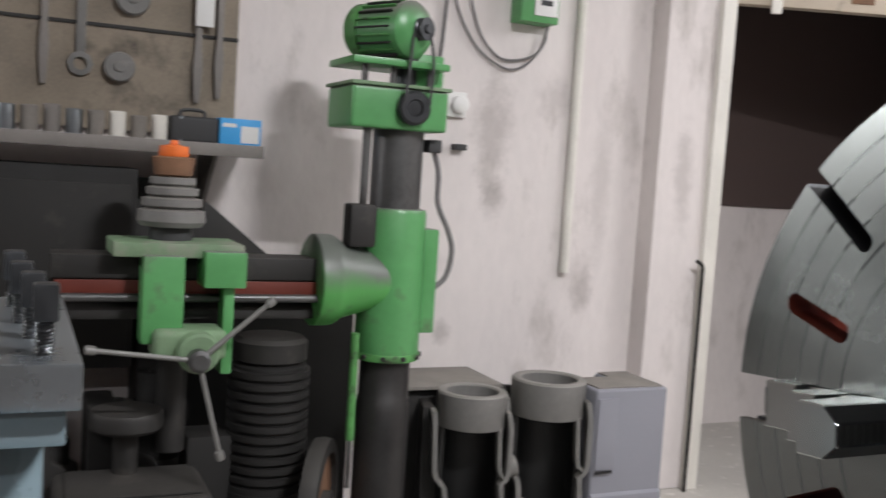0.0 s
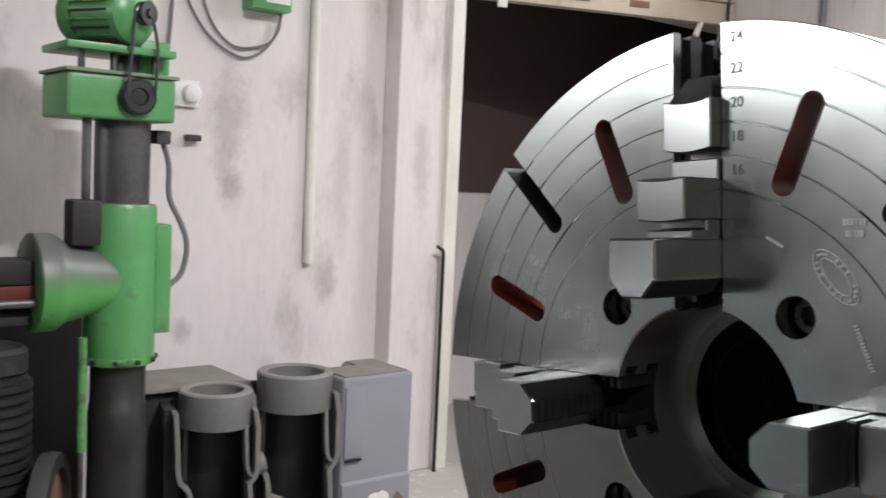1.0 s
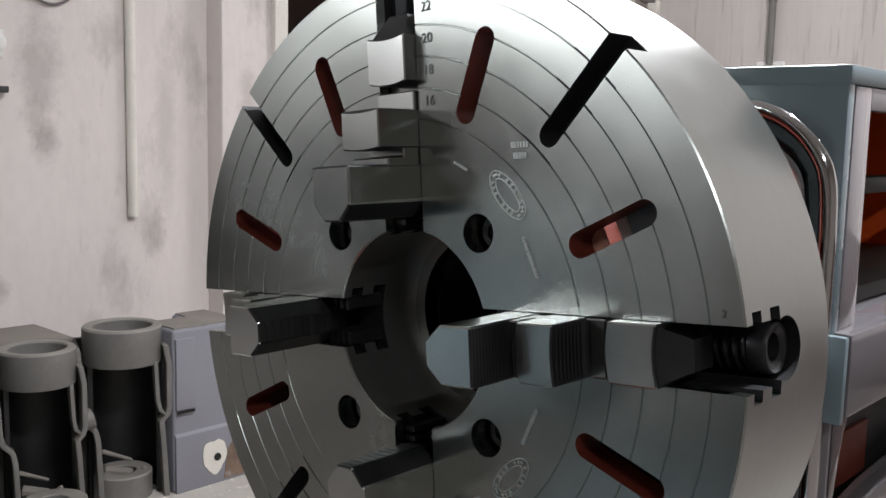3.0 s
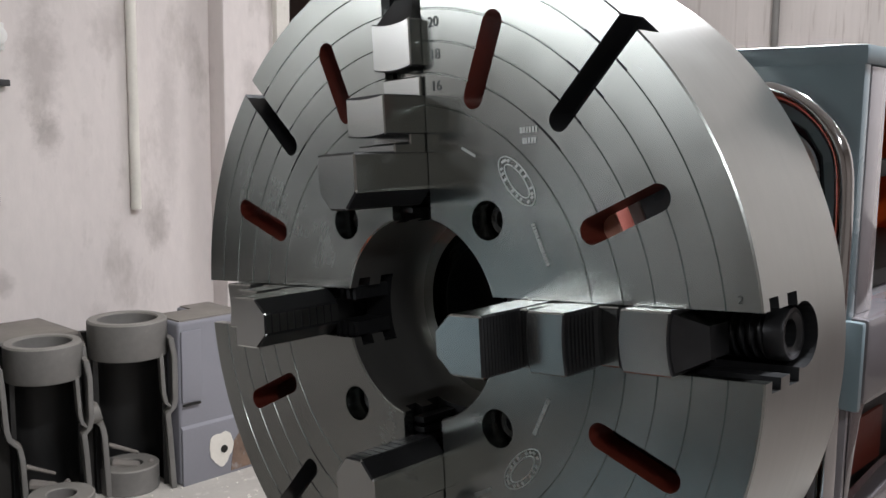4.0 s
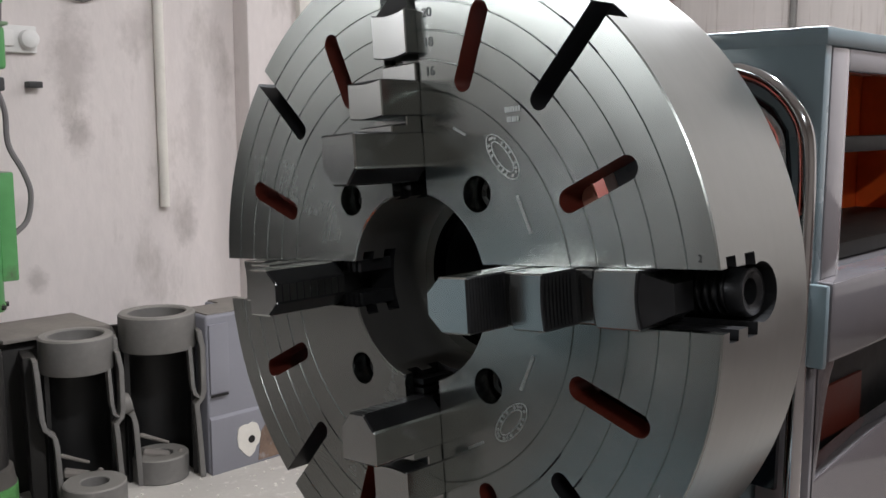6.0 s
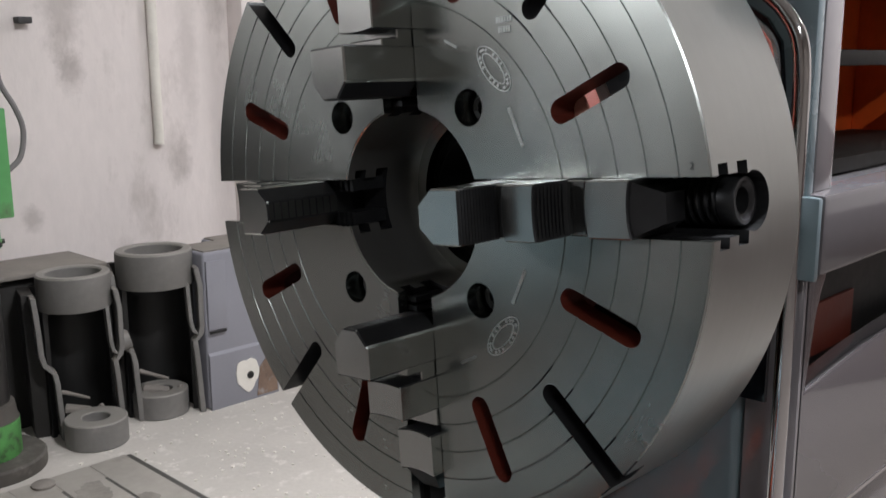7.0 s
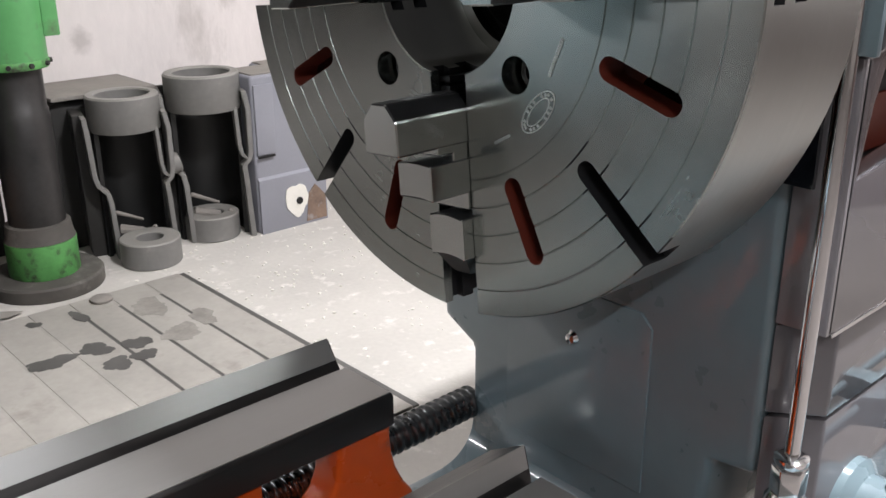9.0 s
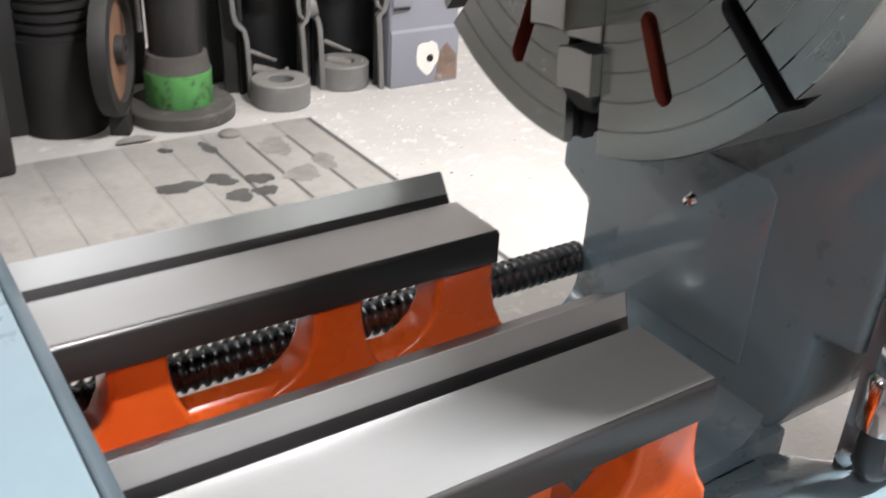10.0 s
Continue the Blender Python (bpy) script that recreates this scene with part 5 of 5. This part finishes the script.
case = thing("black_case", "black plastic case on the wall shelf", "case")
part("body", box(-0.235, -0.085, 2.635, 2.78, 1.3425, 1.425, 0.012, 3), RUBBER, case)
part("handle", tube([(-0.20, 2.70, 1.424), (-0.19, 2.70, 1.445), (-0.13, 2.70, 1.445), (-0.12, 2.70, 1.424)], 0.006, 8), RUBBER, case)
carton = thing("blue_carton", "bright blue printed carton on the end of the shelf", "carton")
part("box", box(-0.085, 0.045, 2.62, 2.72, 1.3425, 1.428, 0.002), BOX_BLUE, carton)
part("label", box(-0.02, 0.038, 2.6175, 2.6202, 1.352, 1.405, 0), PLASTIC_WHITE, carton, "white printed panel")
part("print_bar", box(-0.078, -0.035, 2.6178, 2.6202, 1.400, 1.412, 0), PLASTIC_WHITE, carton)
for x, z, r in ((-0.37, 1.575, 0.045), (-0.335, 1.80, 0.05)):
    t = thing("pulley_wheel", "dark pulley wheel hanging on the tool board", "pulley", group="pulleys on the board")
    part("rim", turn([(0.018, 2.868), (r, 2.868), (r + 0.004, 2.874), (r - 0.006, 2.882), (r + 0.004, 2.890), (r, 2.898), (0.018, 2.898)], 32, "Y", (x, 0, z), closed=True), CAST_GREY, t)
    part("hub", cyl(0.018, (x, 2.862, z), (x, 2.90, z), 16, 0.003), CAST_GREY, t)
span = thing("spanner", "bright steel spanner hanging on the tool board", "spanner")
part("shank", box(-0.505, -0.475, 2.885, 2.898, 1.60, 2.05, 0.004), CAST_GREY, span)
part("head", turn([(0.022, 2.883), (0.040, 2.885), (0.040, 2.897), (0.022, 2.898)], 8, "Y", (-0.49, 0, 1.575), closed=True), CAST_GREY, span)
for x, h0 in ((-0.12, 1.48), (-0.05, 1.50), (-0.60, 1.5)):
    t = thing("hanging_tool", "dark greasy tool hanging on the board", "tool", group="tools on the board")
    part("body", prism([(x - 0.008, h0), (x - 0.016, h0 + 0.12), (x - 0.010, h0 + 0.2), (x - 0.012, h0 + 0.45), (x + 0.012, h0 + 0.45), (x + 0.010, h0 + 0.2), (x + 0.016, h0 + 0.12), (x + 0.008, h0)], 2.875, 2.898, "Y", 0.004), SHELF_METAL, t)
t = thing("paper_note", "pale greenish paper hung on the tool board", "paper")
part("sheet", box(-0.135, -0.075, 2.862, 2.868, 1.735, 1.95, 0.001), PLASTIC_WHITE, t)

# ---- things on the plaster wall ----
cond = thing("conduit_pipe", "whitewashed vertical conduit pipe on the wall", "pipe", group="conduits")
part("pipe", cyl(0.020, (1.39, WALL_Y - 0.018, 0.925), (1.39, WALL_Y - 0.018, 4.0), 16), WHITE_PAINT, cond)
meter = thing("meter_box", "green and white electrical meter box high on the wall", "meter")
part("case", box(1.075, 1.24, WALL_Y - 0.09, WALL_Y, 1.90, 2.10, 0.006), GREEN, meter)
part("front", box(1.13, 1.232, WALL_Y - 0.096, WALL_Y - 0.0905, 1.925, 2.10, 0.003), PLASTIC_WHITE, meter, "white front panel")
part("window", box(1.155, 1.205, WALL_Y - 0.099, WALL_Y - 0.0965, 1.965, 1.985, 0), RUBBER, meter)
cabl = thing("wall_cable", "thin grey cables looping down from the meter box", "cable")
part("strand", tube([(1.225, 2.90, 1.90), (1.22, 2.91, 1.83), (1.15, 2.915, 1.745), (1.06, 2.915, 1.72), (0.93, 2.915, 1.79), (0.84, 2.915, 1.93), (0.82, 2.915, 2.06)], 0.005, 8), CABLE, cabl)
part("strand", tube([(1.23, 2.90, 1.90), (1.20, 2.91, 1.80), (1.12, 2.915, 1.76), (1.03, 2.915, 1.76), (0.95, 2.915, 1.83), (0.90, 2.915, 1.95), (0.88, 2.915, 2.06)], 0.005, 8), CABLE, cabl)
part("strand", tube([(0.80, 2.915, 2.3), (0.795, 2.915, 1.95), (0.78, 2.915, 1.70), (0.775, 2.915, 1.62)], 0.007, 8), CABLE, cabl)
part("junction", box(0.77, 0.86, 2.90, WALL_Y, 2.00, 2.05, 0.006), CABLE, cabl)
sw = thing("switch_socket", "white switch and socket block on the plaster wall", "switch")
part("back_block", box(0.755, 0.90, WALL_Y - 0.025, WALL_Y, 1.515, 1.61, 0.004), PLASTIC_WHITE, sw)
part("socket", turn([(0.0001, 2.870), (0.022, 2.870), (0.032, 2.876), (0.034, 2.905), (0.0001, 2.906)], 28, "Y", (0.866, 0, 1.563)), PLASTIC_WHITE, sw, "round white socket")
part("rocker", box(0.772, 0.815, WALL_Y - 0.035, WALL_Y - 0.024, 1.535, 1.592, 0.004), PLASTIC_WHITE, sw)
plug = thing("wall_hook", "small dark block fixed to the wall", "hook")
part("body", box(0.855, 0.905, WALL_Y - 0.045, WALL_Y, 1.390, 1.413, 0.004), RUBBER, plug)

# ---- east wall fittings ----
jb = thing("junction_box", "grey steel junction box with a conduit on the wall", "junction box")
part("body", box(EAST_X - 0.05, EAST_X, 1.86, 2.05, 1.90, 2.02, 0.005), WHITE_PAINT, jb)
part("screw", cyl(0.008, (EAST_X - 0.055, 1.90, 1.93), (EAST_X - 0.05, 1.90, 1.93), 10), OLD_IRON_SHADED, jb)
part("conduit", tube([(EAST_X - 0.02, 1.86, 2.6), (EAST_X - 0.02, 1.86, 2.1), (EAST_X - 0.02, 1.85, 1.97), (EAST_X - 0.02, 1.81, 1.91), (EAST_X - 0.02, 1.74, 1.895)], 0.013, 10), CABLE, jb)
for y in (1.76,):
    part("clip", box(EAST_X - 0.03, EAST_X, y - 0.03, y + 0.02, 1.83, 1.90, 0.004), WHITE_PAINT, jb)
vp = thing("conduit_pipe", "grey vertical conduit pipe with a bracket at its foot", "pipe", group="conduits")
part("pipe", cyl(0.015, (EAST_X - 0.02, 1.19, 1.60), (EAST_X - 0.02, 1.19, 4.0), 14), CAST_GREY, vp)
part("coupling", cyl(0.019, (EAST_X - 0.02, 1.19, 1.86), (EAST_X - 0.02, 1.19, 1.90), 14), CAST_GREY, vp)
part("bracket", box(EAST_X - 0.012, EAST_X, 1.13, 1.25, 1.565, 1.61, 0.003), PLASTIC_WHITE, vp)
sp = thing("shutter_rope", "pale rope and black cables hanging by the shutter", "rope")
part("rope", tube([(3.25, 2.42, 2.2), (3.20, 2.40, 2.10), (3.16, 2.40, 2.02)], 0.014, 8), WHITE_PAINT, sp)
for dy in (0.0, 0.035):
    part("cable", tube([(3.30, 2.36 - dy, 2.6), (3.30, 2.36 - dy, 2.0), (3.30, 2.37 - dy, 1.0), (3.30, 2.37 - dy, 0.2)], 0.008, 8), RUBBER, sp)

# grit on the floor
random.seed(21)
bm = mesh()
for i in range(420):
    x, y = random.uniform(0.6, 2.1), random.uniform(1.2, 2.5)
    s = random.uniform(0.002, 0.006)
    r3 = bmesh.ops.create_icosphere(bm, subdivisions=1, radius=s)
    for v in r3["verts"]:
        v.co = Vector((x + v.co.x * random.uniform(0.7, 1.6), y + v.co.y * random.uniform(0.7, 1.5), s * 0.4 + v.co.z * 0.7))
solid("floor_grit", bm, WHITE_PAINT, "pale chips and grit scattered on the floor", "grit", kind="stuff")
